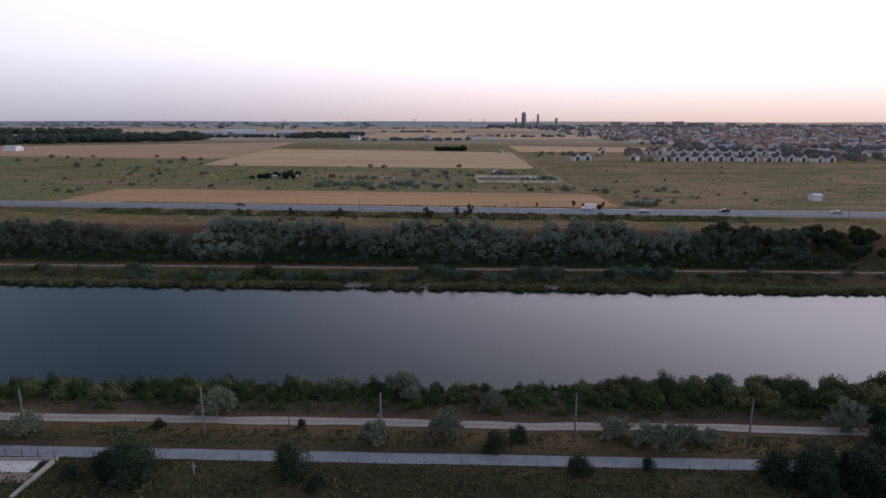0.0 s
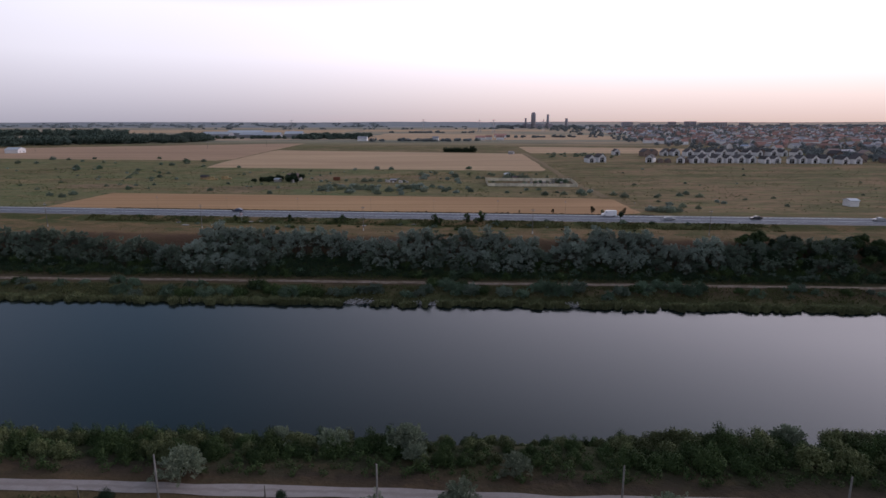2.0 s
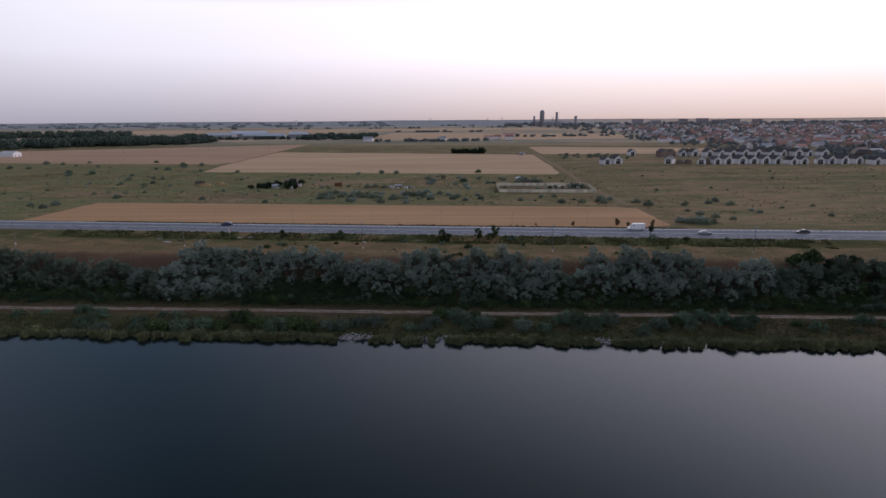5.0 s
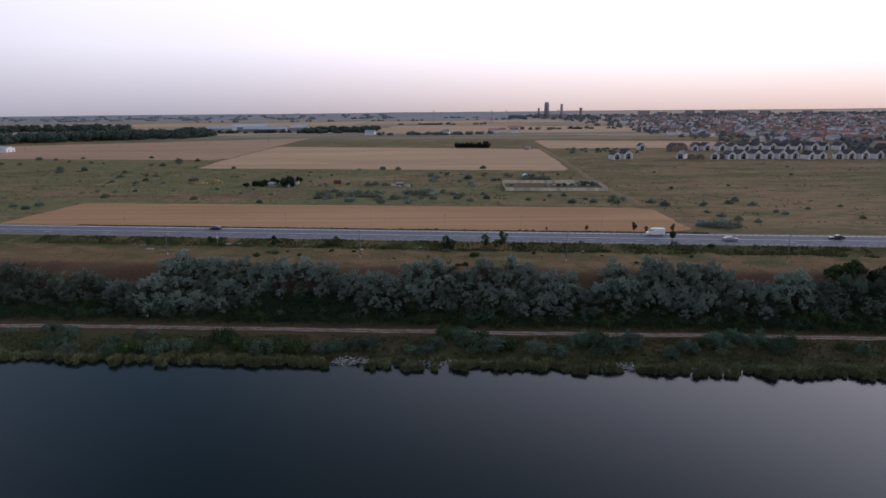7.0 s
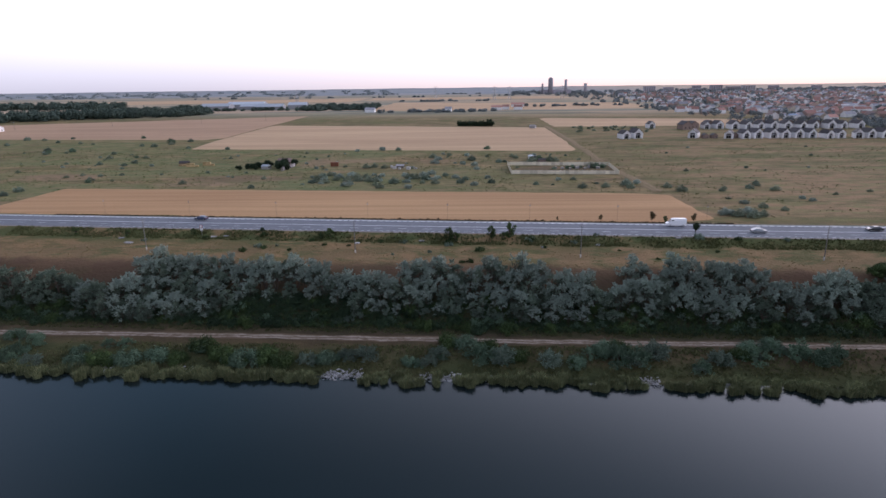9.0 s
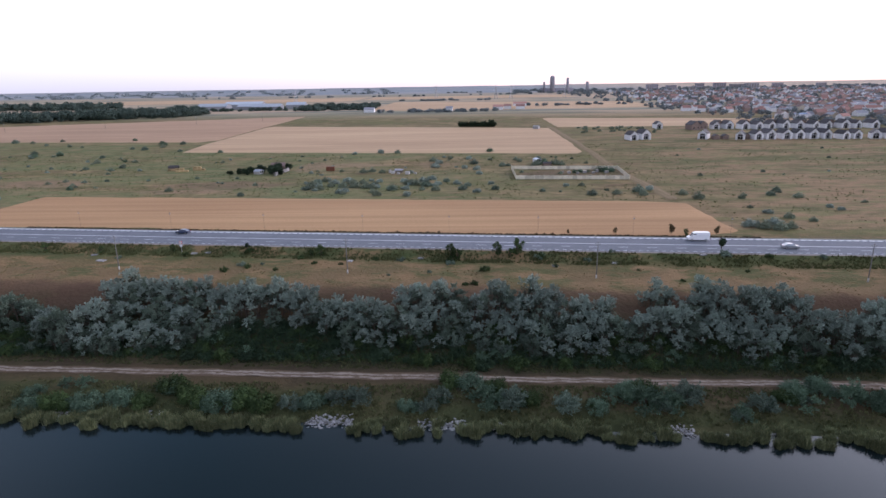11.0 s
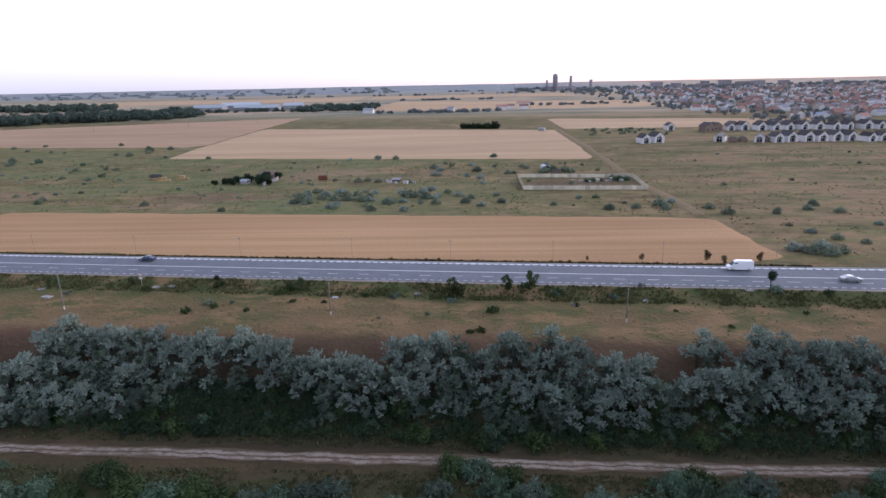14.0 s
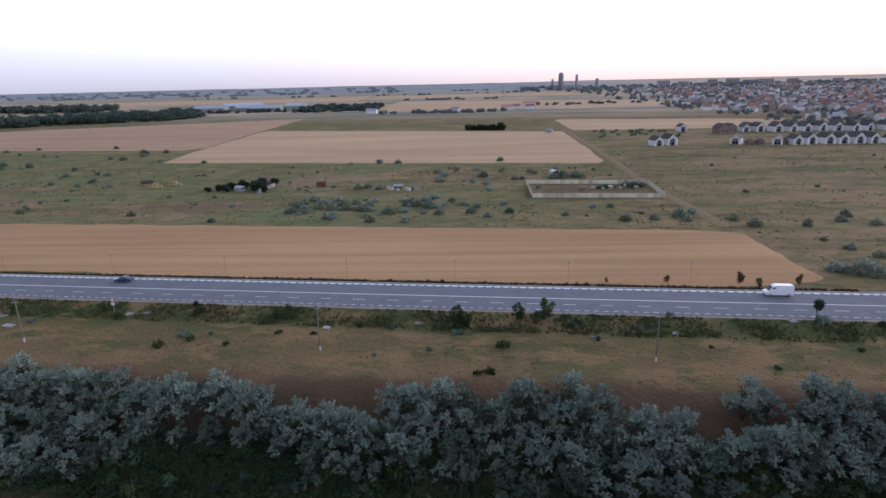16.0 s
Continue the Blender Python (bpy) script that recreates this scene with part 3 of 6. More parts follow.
def leaf_mesh(name, blobs, per, size, mat, seed, narrow=0.55, tall=1.2, shoots=0):
    """A crown of small tufted leaves set round clumps (x, y, z, radius)."""
    rng = np.random.default_rng(seed)
    blobs = np.array(blobs, float)
    n = np.maximum(4, (per * (blobs[:, 3] / blobs[:, 3].mean()) ** 2).astype(int))
    c = np.repeat(blobs, n, axis=0)
    d = rng.normal(size=(len(c), 3))
    d /= np.linalg.norm(d, axis=1)[:, None]
    pos = c[:, :3] + d * c[:, 3:4] * rng.uniform(0.55, 1.15, (len(c), 1)) * np.array([1, 1, tall])
    nor = d * np.array([1, 1, 1.2]) + 0.42 * rng.normal(size=d.shape)
    nor /= np.linalg.norm(nor, axis=1)[:, None]
    ref = rng.normal(size=d.shape)
    a = np.cross(nor, ref)
    a /= np.linalg.norm(a, axis=1)[:, None]
    b = np.cross(nor, a)
    s = size * rng.uniform(0.55, 1.35, (len(c), 1))
    a, b = a * s, b * s * narrow
    # feathery shoots on the top of every clump
    if shoots:
        k = np.repeat(blobs, shoots, axis=0)
        th, f = rng.uniform(0, 2 * math.pi, len(k)), np.sqrt(rng.uniform(size=len(k)))
        out = np.stack([f * np.cos(th), f * np.sin(th), np.sqrt(1.02 - f * f)], 1)
        up = out * np.array([0.5, 0.5, 0.6]) + np.array([0, 0, 0.75]) + 0.2 * rng.normal(size=out.shape)
        up /= np.linalg.norm(up, axis=1)[:, None]
        side = np.cross(up, rng.normal(size=up.shape))
        side /= np.linalg.norm(side, axis=1)[:, None]
        s = size * rng.uniform(0.9, 2.1, (len(k), 1))
        pos = np.concatenate([pos, k[:, :3] + out * k[:, 3:4] * np.array([1, 1, tall]) + up * s * 0.6])
        a, b = np.concatenate([a, up * s]), np.concatenate([b, side * s * 0.22])
    V = np.stack([pos - 0.7 * a - 1.1 * b, pos - 0.7 * a + 1.1 * b, pos + 1.1 * a], 1).reshape(-1, 3)
    F = np.arange(len(V)).reshape(-1, 3)
    me = bpy.data.meshes.new(name)
    me.from_pydata(V.tolist(), [], F.tolist())
    me.materials.append(mat)
    me.update()
    return me


def plume_mesh(name, blobs, plumes, per, size, mat, seed):
    """A feathery crown: every clump (x, y, z, radius) throws out upswept plumes of narrow leaves."""
    rng = np.random.default_rng(seed)
    c = np.repeat(np.array(blobs, float), plumes, axis=0)
    d = rng.normal(size=(len(c), 3)) + np.array([0, 0, 0.75])
    d[:, 2] = np.abs(d[:, 2]) * 0.8 + 0.25 * d[:, 2]
    d /= np.linalg.norm(d, axis=1)[:, None]
    reach = c[:, 3:4] * rng.uniform(0.9, 1.6, (len(c), 1))
    foot = c[:, :3] + d * c[:, 3:4] * 0.1
    foot, d, reach = (np.repeat(q, per, axis=0) for q in (foot, d, reach))
    f = rng.uniform(0.1, 1.0, (len(d), 1)) ** 0.8
    side = np.cross(d, rng.normal(size=d.shape))
    side /= np.linalg.norm(side, axis=1)[:, None]
    fat = reach * (0.40 - 0.30 * f) * rng.uniform(0.4, 1.1, f.shape)
    pos = foot + d * reach * f + side * fat
    a = d * 0.8 + side * 0.7 + 0.35 * rng.normal(size=d.shape) + np.array([0, 0, 0.2])
    a /= np.linalg.norm(a, axis=1)[:, None]
    b = np.cross(a, side + 0.6 * rng.normal(size=d.shape))
    b /= np.linalg.norm(b, axis=1)[:, None]
    s = size * rng.uniform(0.6, 1.4, f.shape)
    a, b = a * s, b * s * 0.5
    V = np.stack([pos - 0.6 * a - b, pos - 0.6 * a + b, pos + a], 1).reshape(-1, 3)
    me = bpy.data.meshes.new(name)
    me.from_pydata(V.tolist(), [], np.arange(len(V)).reshape(-1, 3).tolist())
    me.materials.append(mat)
    me.update()
    return me


def tree_blobs(rng, high, wide, base, n, r0, r1, lean=0.25):
    out = []
    for _ in range(n):
        f = rng.uniform() ** 0.8
        ang = rng.uniform(0, 2 * math.pi)
        prof = math.sin(math.pi * (0.12 + 0.80 * f)) ** 0.7
        rad = wide * prof * rng.uniform(0.35, 1.0)
        out.append((rad * math.cos(ang), rad * math.sin(ang), base + f * (high - base) * rng.uniform(0.9, 1.08), rng.uniform(r0, r1)))
    return out


def make_tree(name, label, group, seed, high, wide, base, mat, n=26, r=(0.55, 1.05), per=62, size=0.24, stems=3, category="tree", shoots=0):
    """A tree: bent tapered stems with limbs, and an uneven crown of many small leaf tufts."""
    rng = np.random.default_rng(seed)
    blobs = tree_blobs(rng, high - r[1], wide, base, n, *r)
    t = thing(name, label, category, group)
    limbs = []
    for s in range(stems):
        ang = 2 * math.pi * s / stems + rng.uniform(-0.5, 0.5)
        foot = (0.18 * math.cos(ang), 0.18 * math.sin(ang), -0.4)
        top = (0.45 * wide * math.cos(ang), 0.45 * wide * math.sin(ang), high * 0.62)
        mid = (0.2 * wide * math.cos(ang), 0.2 * wide * math.sin(ang), high * 0.3)
        limbs.append(tube_vf([foot, mid, top], [0.035 * high * 0.6, 0.024 * high * 0.6, 0.03], 6))
        for bl in blobs[s::stems][:6]:
            limbs.append(tube_vf([mid, tuple(0.5 * (p + q) + 0.1 for p, q in zip(mid, bl[:3])), bl[:3]], [0.07, 0.045, 0.015], 4))
    part("trunk", mesh_of("trunk", *join_vf(*limbs), M_BARK), t, "grey-brown forked trunk")
    if shoots:
        part("crown", plume_mesh("crown", blobs, shoots, per, size, mat, seed + 1), t)
        # core leaves get the dark colour, so gaps between clumps look shaded
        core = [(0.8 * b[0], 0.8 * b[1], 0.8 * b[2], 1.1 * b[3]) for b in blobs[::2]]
        part("inner_foliage", leaf_mesh("inner_foliage", core, 60, size * 1.3, L_INNER_SHADE, seed + 2), t, "inner twigs and leaves coloured dark for the shade inside the crown")
    else:
        part("crown", leaf_mesh("crown", blobs, per, size, mat, seed + 1, tall=1.0), t)
    return t


def make_bush(name, label, group, seed, high, wide, mat, n=16, r=(0.4, 0.75), per=50, size=0.2, shoots=6, plumes=0):
    rng = np.random.default_rng(seed)
    blobs = []
    for _ in range(n):
        ang, f = rng.uniform(0, 2 * math.pi), rng.uniform() ** 0.6
        rad = wide * f * rng.uniform(0.7, 1.0)
        top = (high - r[1]) * (1 - 0.75 * f * f)
        blobs.append((rad * math.cos(ang), rad * math.sin(ang), max(0.25, top * rng.uniform(0.35, 1.05)), rng.uniform(*r)))
    t = thing(name, label, "bush", group)
    limbs = [tube_vf([(0.1 * b[0], 0.1 * b[1], -0.3), (0.55 * b[0], 0.55 * b[1], 0.4 * b[2]), b[:3]], [0.06, 0.04, 0.015], 4) for b in blobs[:9]]
    part("woody_base", mesh_of("woody_base", *join_vf(*limbs), M_BARK), t, "thin brown woody base")
    if plumes:
        part("foliage", plume_mesh("foliage", blobs, plumes, per, size, mat, seed + 1), t)
        return t
    part("foliage", leaf_mesh("foliage", blobs, per, size, mat, seed + 1, shoots=shoots), t)
    return t


USED = set()
RNG = random.Random(7)


def plant(proto, x, y, scale=1.0, sink=0.05, turn=None, squash=1.0):
    """The prototype itself the first time, then a copy, rooted in the ground."""
    m = pose(x, y, height(x, y) - sink, 0, 0, RNG.uniform(0, 360) if turn is None else turn) @ Matrix.Diagonal((scale, scale, scale * squash, 1))
    if proto.name in USED:
        return copy_thing(proto, m @ Matrix.Diagonal((*(1 / s for s in proto.scale), 1)))
    USED.add(proto.name)
    proto.matrix_basis = m
    return proto


# ---- the far slope: silver oleasters over the canal ----
SLOPE = "silver trees on the slope"
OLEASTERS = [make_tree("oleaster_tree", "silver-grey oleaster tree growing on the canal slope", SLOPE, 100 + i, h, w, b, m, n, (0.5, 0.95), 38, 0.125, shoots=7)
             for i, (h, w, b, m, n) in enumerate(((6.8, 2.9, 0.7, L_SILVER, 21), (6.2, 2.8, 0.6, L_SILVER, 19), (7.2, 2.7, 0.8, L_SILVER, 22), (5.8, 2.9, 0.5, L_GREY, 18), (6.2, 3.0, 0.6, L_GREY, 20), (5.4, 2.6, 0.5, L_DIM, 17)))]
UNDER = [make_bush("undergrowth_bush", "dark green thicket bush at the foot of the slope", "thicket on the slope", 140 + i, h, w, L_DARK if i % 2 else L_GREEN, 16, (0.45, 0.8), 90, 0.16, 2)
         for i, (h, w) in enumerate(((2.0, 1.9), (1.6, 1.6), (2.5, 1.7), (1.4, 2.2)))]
# how far up and down the slope the silver trees stand: x, distance inland
UPPER = ((-178, 209), (-140, 208.5), (-122, 206.5), (-113, 202.5), (-106, 204.5), (-100, 204.2), (-95, 201.2), (-90, 200.6), (-86, 203.4), (-83, 208.4), (-81, 210.6), (-77, 209.6), (-64, 209.6), (-58, 207.8), (-50, 207.2), (-46, 208.6),
         (-41, 207.4), (-36, 205.6), (-26, 204.4), (-22, 203.1), (-17.5, 203), (-16, 207.6), (-8, 208), (-5, 209.4), (-1, 206), (5, 209.6), (11, 209.4), (13, 207.6), (17, 208.8), (19, 204.8), (26, 204.4), (29, 202.8), (39, 203.6), (43.5, 204.6),
         (46, 209.2), (49, 211.4), (53, 207.4), (59, 209), (64, 208), (68, 203.8), (74, 202.5), (80, 205), (88, 205.6), (95, 207), (130, 208))
LOWER = ((-178, 200), (-125, 199), (-112, 199), (-104, 201), (-96, 199), (-90, 196), (-82, 195.2), (-72, 196.5), (-58, 199), (-53, 202.4), (-34, 202.6), (-30, 200), (-24, 197.4), (-18, 199.8), (14, 198.4), (28, 198.4), (40, 200.2), (52, 198.6), (74, 198.4), (84, 200), (130, 199))


def along(line, x):
    for (a, va), (b, vb) in zip(line, line[1:]):
        if x <= b:
            return va + (vb - va) * (x - a) / (b - a)
    return line[-1][1]


x = -176
while x < 128:
    top, low = along(UPPER, x), along(LOWER, x)
    v, first = top, True
    while v > low + 0.4:
        xx = x + (RNG.uniform(-0.5, 0.5) if first else RNG.uniform(-1.3, 1.3))
        kind = RNG.choice((5, 5, 4, 3) if x > 84 or x < -98 else (3, 4, 1, 4, 1, 0) if x < -40 or x > 84 else ((0, 1, 2, 1, 0, 0, 1, 3) if x > 44 else (0, 1, 2, 3, 4, 0, 1, 5)) if v > low + 3 else (3, 4, 5, 0, 1))
        plant(OLEASTERS[kind], xx, v - 0.048 * bend(xx), RNG.uniform(1.05, 1.36) if first else RNG.uniform(0.58, 0.98) * (0.8 if v < low + 1.6 else 1), 0.2)
        v -= RNG.uniform(2.1, 3.4)
        first = False
    x += RNG.uniform(2.0, 2.9) if -110 < x < 90 else RNG.uniform(3.2, 4.6)
plant(OLEASTERS[2], 37.2, 209.4, 1.08, 0.2)
plant(OLEASTERS[0], 40.6, 208.8, 0.82, 0.2)
plant(OLEASTERS[3], 38.6, 207.4, 0.66, 0.2)
S_LOW = [make_bush("silver_bush", "low silver-green bush at the foot of the slope", "silver bushes on the slope", 160 + i, 2.4, 1.7, L_DIM if i else L_TEAL, 14, (0.4, 0.7), 26, 0.12, plumes=6) for i in range(2)]
x = -170
while x < 130:
    plant(S_LOW[RNG.randrange(2)], x, 199.5 - 0.045 * bend(x) + RNG.uniform(-2.2, 2.5), RNG.uniform(0.5, 1.15), 0.1)
    x += RNG.uniform(2, 8)
x = -175
while x < 140:
    plant(UNDER[RNG.randrange(4)], x, 197.2 - 0.04 * bend(x) + RNG.uniform(-1.2, 8.5), RNG.uniform(0.6, 1.25), 0.1)
    x += RNG.uniform(1.1, 2.1)
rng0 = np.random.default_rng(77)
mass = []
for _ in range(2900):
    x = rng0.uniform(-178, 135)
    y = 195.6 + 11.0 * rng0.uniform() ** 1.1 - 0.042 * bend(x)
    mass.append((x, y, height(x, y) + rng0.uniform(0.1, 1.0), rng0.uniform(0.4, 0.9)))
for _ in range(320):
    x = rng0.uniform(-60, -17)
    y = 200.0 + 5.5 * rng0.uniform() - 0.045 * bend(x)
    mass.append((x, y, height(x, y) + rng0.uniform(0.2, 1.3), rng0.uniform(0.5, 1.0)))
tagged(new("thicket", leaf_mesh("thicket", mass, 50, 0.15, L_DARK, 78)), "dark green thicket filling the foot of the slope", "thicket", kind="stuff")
GROVE = [make_tree("broadleaf_tree", "dark green broadleaf tree on the edge of the slope", "dark trees on the slope", 180 + i, 5.2 + 0.6 * i, 2.9, 0.6, L_GREEN if i else L_DARK, 30, (0.7, 1.2), 80, 0.26) for i in range(2)]
for i in range(62):
    x = 95 + 1.0 * i * RNG.uniform(0.93, 1.07)
    plant(GROVE[i % 2], x, 213.0 - 0.05 * bend(x) + RNG.uniform(-9.5, 2.0), RNG.uniform(0.6, 0.9), 0.3)
for i in range(12):
    x = -230 + 4.6 * i
    plant(GROVE[i % 2], x, 206 - 0.05 * bend(x) + RNG.uniform(-3, 3), RNG.uniform(0.5, 0.75), 0.2)

# ---- the far bank: bushes, reeds, stones ----
BANK = "bushes on the canal bank"
B_SILVER = [make_bush("silver_bush", "silver-green bush on the grassy canal bank", BANK, 200 + i, 2.6, 2.2, L_TEAL if i else L_DIM, 20, (0.5, 0.85), 26, 0.115, plumes=7) for i in range(2)]
B_GREEN = [make_bush("green_bush", "dark green bush on the grassy canal bank", BANK, 210 + i, 2.4, 2.1, L_GREEN if i else L_TEAL, 22, (0.5, 0.9), 120, 0.13, 3) for i in range(2)]
BANK_SILVER = ((-23, 184, 1.0), (-27, 184, 0.8), (1, 184, 1.15), (5.5, 183, 1.1), (-10, 182, 0.75), (15, 182, 1.0), (25, 184, 1.1), (29, 183, 1.3), (33, 182, 1.2), (37, 184, 1.1), (49, 182, 0.95),
               (56, 183, 1.05), (45, 180, 0.8), (68, 182, 1.2), (65, 183.5, 1.2), (72, 183, 1.1), (-35, 183, 0.8), (-101, 185, 0.9), (-94, 183, 0.9), (61, 186, 0.8), (-8, 184.5, 0.8), (-50, 182.5, 0.9))
BANK_GREEN = ((-58, 187, 1.2), (-53, 184, 1.2), (-48, 183, 1.25), (-44, 184, 1.1), (-40, 183, 1.05), (-6, 188.6, 1.0), (-2, 188.4, 1.0), (2, 187, 0.9), (30, 187, 0.9), (27, 186, 0.9), (57, 187, 0.8), (54, 184, 0.8),
              (-104, 192, 0.9), (-99, 191, 0.7), (-85, 183, 1.0), (-79, 183.5, 1.1), (-74, 184, 1.1), (-68, 184.5, 1.0), (-63, 183.5, 0.9), (61, 188, 0.9), (8, 184, 0.9), (20, 182, 0.8), (-31, 184, 0.8), (-14, 183, 0.6))
for kind, spots in ((B_SILVER, BANK_SILVER), (B_GREEN, BANK_GREEN)):
    for x, y, s in spots:
        plant(kind[RNG.randrange(2)], x, y, s * 1.3)
        plant(kind[RNG.randrange(2)], x + RNG.uniform(-1.8, 1.8), y + RNG.uniform(-0.9, 0.6), s * RNG.uniform(0.6, 0.9))
for i in range(46):
    x = RNG.choice((-1, 1)) * RNG.uniform(75, 190)
    plant((B_SILVER + B_GREEN)[RNG.randrange(4)], x, 184.5 + RNG.uniform(-2.5, 3.5) - 0.03 * x, RNG.uniform(0.5, 1.1))


def make_reeds(seed, wide, deep, high, n):
    """A reed bed of several tussocks: thin bent blades with drooping tips."""
    rng = np.random.default_rng(seed)
    V, F = [], []
    tussocks = [(wide * rng.uniform(-0.7, 0.7), deep * rng.uniform(-0.6, 0.6), rng.uniform(0.4, 0.8), rng.uniform(0.7, 1.1)) for _ in range(6)]
    for _ in range(n):
        cx, cy, r, tall = tussocks[rng.integers(6)]
        a, f = rng.uniform(0, 2 * math.pi), math.sqrt(rng.uniform())
        x, y = cx + r * f * math.cos(a), cy + r * f * math.sin(a)
        h = high * tall * (1 - 0.3 * f * f) * rng.uniform(0.5, 1.1)
        lx, ly = 0.28 * math.cos(a) * f + rng.normal(0, 0.2), 0.28 * math.sin(a) * f + rng.normal(0, 0.2)
        w, t = rng.uniform(0.03, 0.06), rng.uniform(0, math.pi)
        dx, dy = w * math.cos(t), w * math.sin(t)
        k = len(V)
        V += [(x - dx, y - dy, -0.5), (x + dx, y + dy, -0.5), (x + 0.5 * lx + dx, y + 0.5 * ly + dy, 0.65 * h), (x + 0.5 * lx - dx, y + 0.5 * ly - dy, 0.65 * h), (x + lx * 1.7, y + ly * 1.7, h)]
        F += [(k, k + 1, k + 2, k + 3), (k + 3, k + 2, k + 4)]
    return tagged(new("reed_clump", mesh_of("reed_clump", V, F, L_REED)), "olive-green reed clump standing in the canal edge", "reeds", "reed clumps along the shore")


REEDS = [make_reeds(300, 1.7, 1.3, 2.3, 560), make_reeds(301, 1.3, 1.1, 2.0, 420), make_reeds(302, 2.0, 1.2, 1.8, 600)]
GAPS = ((-31.5, -23.5), (-11.5, -3.5), (30.2, 36.6), (-78, -75.5), (1.5, 3.5))
x = -190
while x < 170:
    if not any(a < x < b for a, b in GAPS) or RNG.random() < 0.12:
        y = 176.2 - 0.04 * bend(x) + 1.4 * nz(x / 8, 0, 3.1) + 0.8 * nz(x / 3, 0, 8.2) + RNG.triangular(-1.6, 3.4, 0.8)
        r = plant(REEDS[RNG.randrange(3)], x, y, RNG.uniform(0.6, 1.15), 0)
        r.matrix_basis.translation.z = WATER_Z + 0.05
    x += RNG.uniform(0.4, 1.5)


def stone_mesh(seed):
    rng = np.random.default_rng(seed)
    bm = bmesh.new()
    bmesh.ops.create_icosphere(bm, subdivisions=1, radius=0.5)
    for v in bm.verts:
        v.co = Vector((v.co.x * 1.35, v.co.y, v.co.z * 0.6)) * float(rng.uniform(0.6, 1.25))
    me = bpy.data.meshes.new("stone")
    bm.to_mesh(me)
    bm.free()
    me.materials.append(M_STONE)
    return me


STONES = [stone_mesh(i) for i in range(4)]
for x0, x1, count in ((-31.5, -23, 190), (-11.5, -3, 150), (31.5, 35.5, 80), (-79, -75, 50), (1.5, 3.6, 26), (-61, -57, 26), (47, 49, 16)):
    cx = (x0 + x1) / 2
    pile = thing("stone_bank", "pale broken stones tipped on the canal edge", "stones", "stone piles along the shore", at=(cx, 178.5, -13.6))
    for _ in range(count):
        x, y = RNG.uniform(x0, x1), 178.3 - 0.04 * cx + RNG.triangular(-1.4, 2.0, 0.3)
        s = RNG.triangular(0.2, 0.85, 0.4)
        part("stone", STONES[RNG.randrange(4)], pile, "", pose(x - cx, y - 178.5, max(height(x, y), -14.1) + 0.12 * s + 13.6, RNG.uniform(-25, 25), RNG.uniform(-25, 25), RNG.uniform(0, 360)) @ Matrix.Scale(s, 4))


# ---- grass and weeds that nobody could count ----
def tufts(name, label, count, spot, high, mat, seed):
    rng = np.random.default_rng(seed)
    V, F = [], []
    for _ in range(count):
        x, y = spot(rng)
        z = height(x, y)
        for _ in range(4):
            a, h = rng.uniform(0, 2 * math.pi), high * rng.uniform(0.5, 1.2)
            w = 0.10 + 0.10 * rng.uniform()
            ox, oy = rng.normal(0, 0.16, 2)
            k = len(V)
            V += [(x + ox - w * math.cos(a), y + oy - w * math.sin(a), z - 0.05), (x + ox + w * math.cos(a), y + oy + w * math.sin(a), z - 0.05), (x + ox + rng.normal(0, 0.15), y + oy + rng.normal(0, 0.15), z + h)]
            F.append((k, k + 1, k + 2))
    return tagged(new(name, mesh_of(name, V, F, mat)), label, "grass", kind="stuff")


def off_lane(rng):
    while True:
        x, y = clumped(rng, -75, 75, 56, 78, -0.02, -0.1)
        if abs(y - 70 + 0.034 * x) > 2.2 and y < 76.6 - 0.035 * x:
            return x, y


def clumped(rng, x0, x1, y0, y1, lean, thr=0.0):
    while True:
        x, y = rng.uniform(x0, x1), rng.uniform(y0, y1)
        if nz(x / 7, y / 5, 11.0) + 0.3 * rng.normal() > thr:
            return x, y + lean * bend(x)


tufts("grass_tufts", "tufts of dry grass on the verge", 1000, lambda g: clumped(g, -140, 110, 217, 241, -0.07), 0.2, L_TUFT, 1)
tufts("bank_grass", "rough green-brown grass on the canal bank", 7000, lambda g: clumped(g, -150, 120, 179, 188.5, -0.02, -0.1), 0.45, L_BANK, 2)
tufts("verge_weeds", "dark green weeds along the road ditch", 4600, lambda g: clumped(g, -150, 120, 236.5, 243.0, -0.085, 0.0), 0.55, L_WEED, 3)
tufts("slope_weeds", "dark weeds at the foot of the slope", 5000, lambda g: clumped(g, -150, 120, 196.5, 203, -0.04, -0.2), 0.6, L_GREEN, 4)
tufts("track_grass", "dull grass between the dirt track and the thicket", 3000, lambda g: clumped(g, -150, 120, 193.8, 197.8, -0.04, -0.2), 0.4, L_BANK, 6)
tufts("near_grass", "dull grass beside the lane", 6000, lambda g: off_lane(g), 0.3, L_BANK, 5)

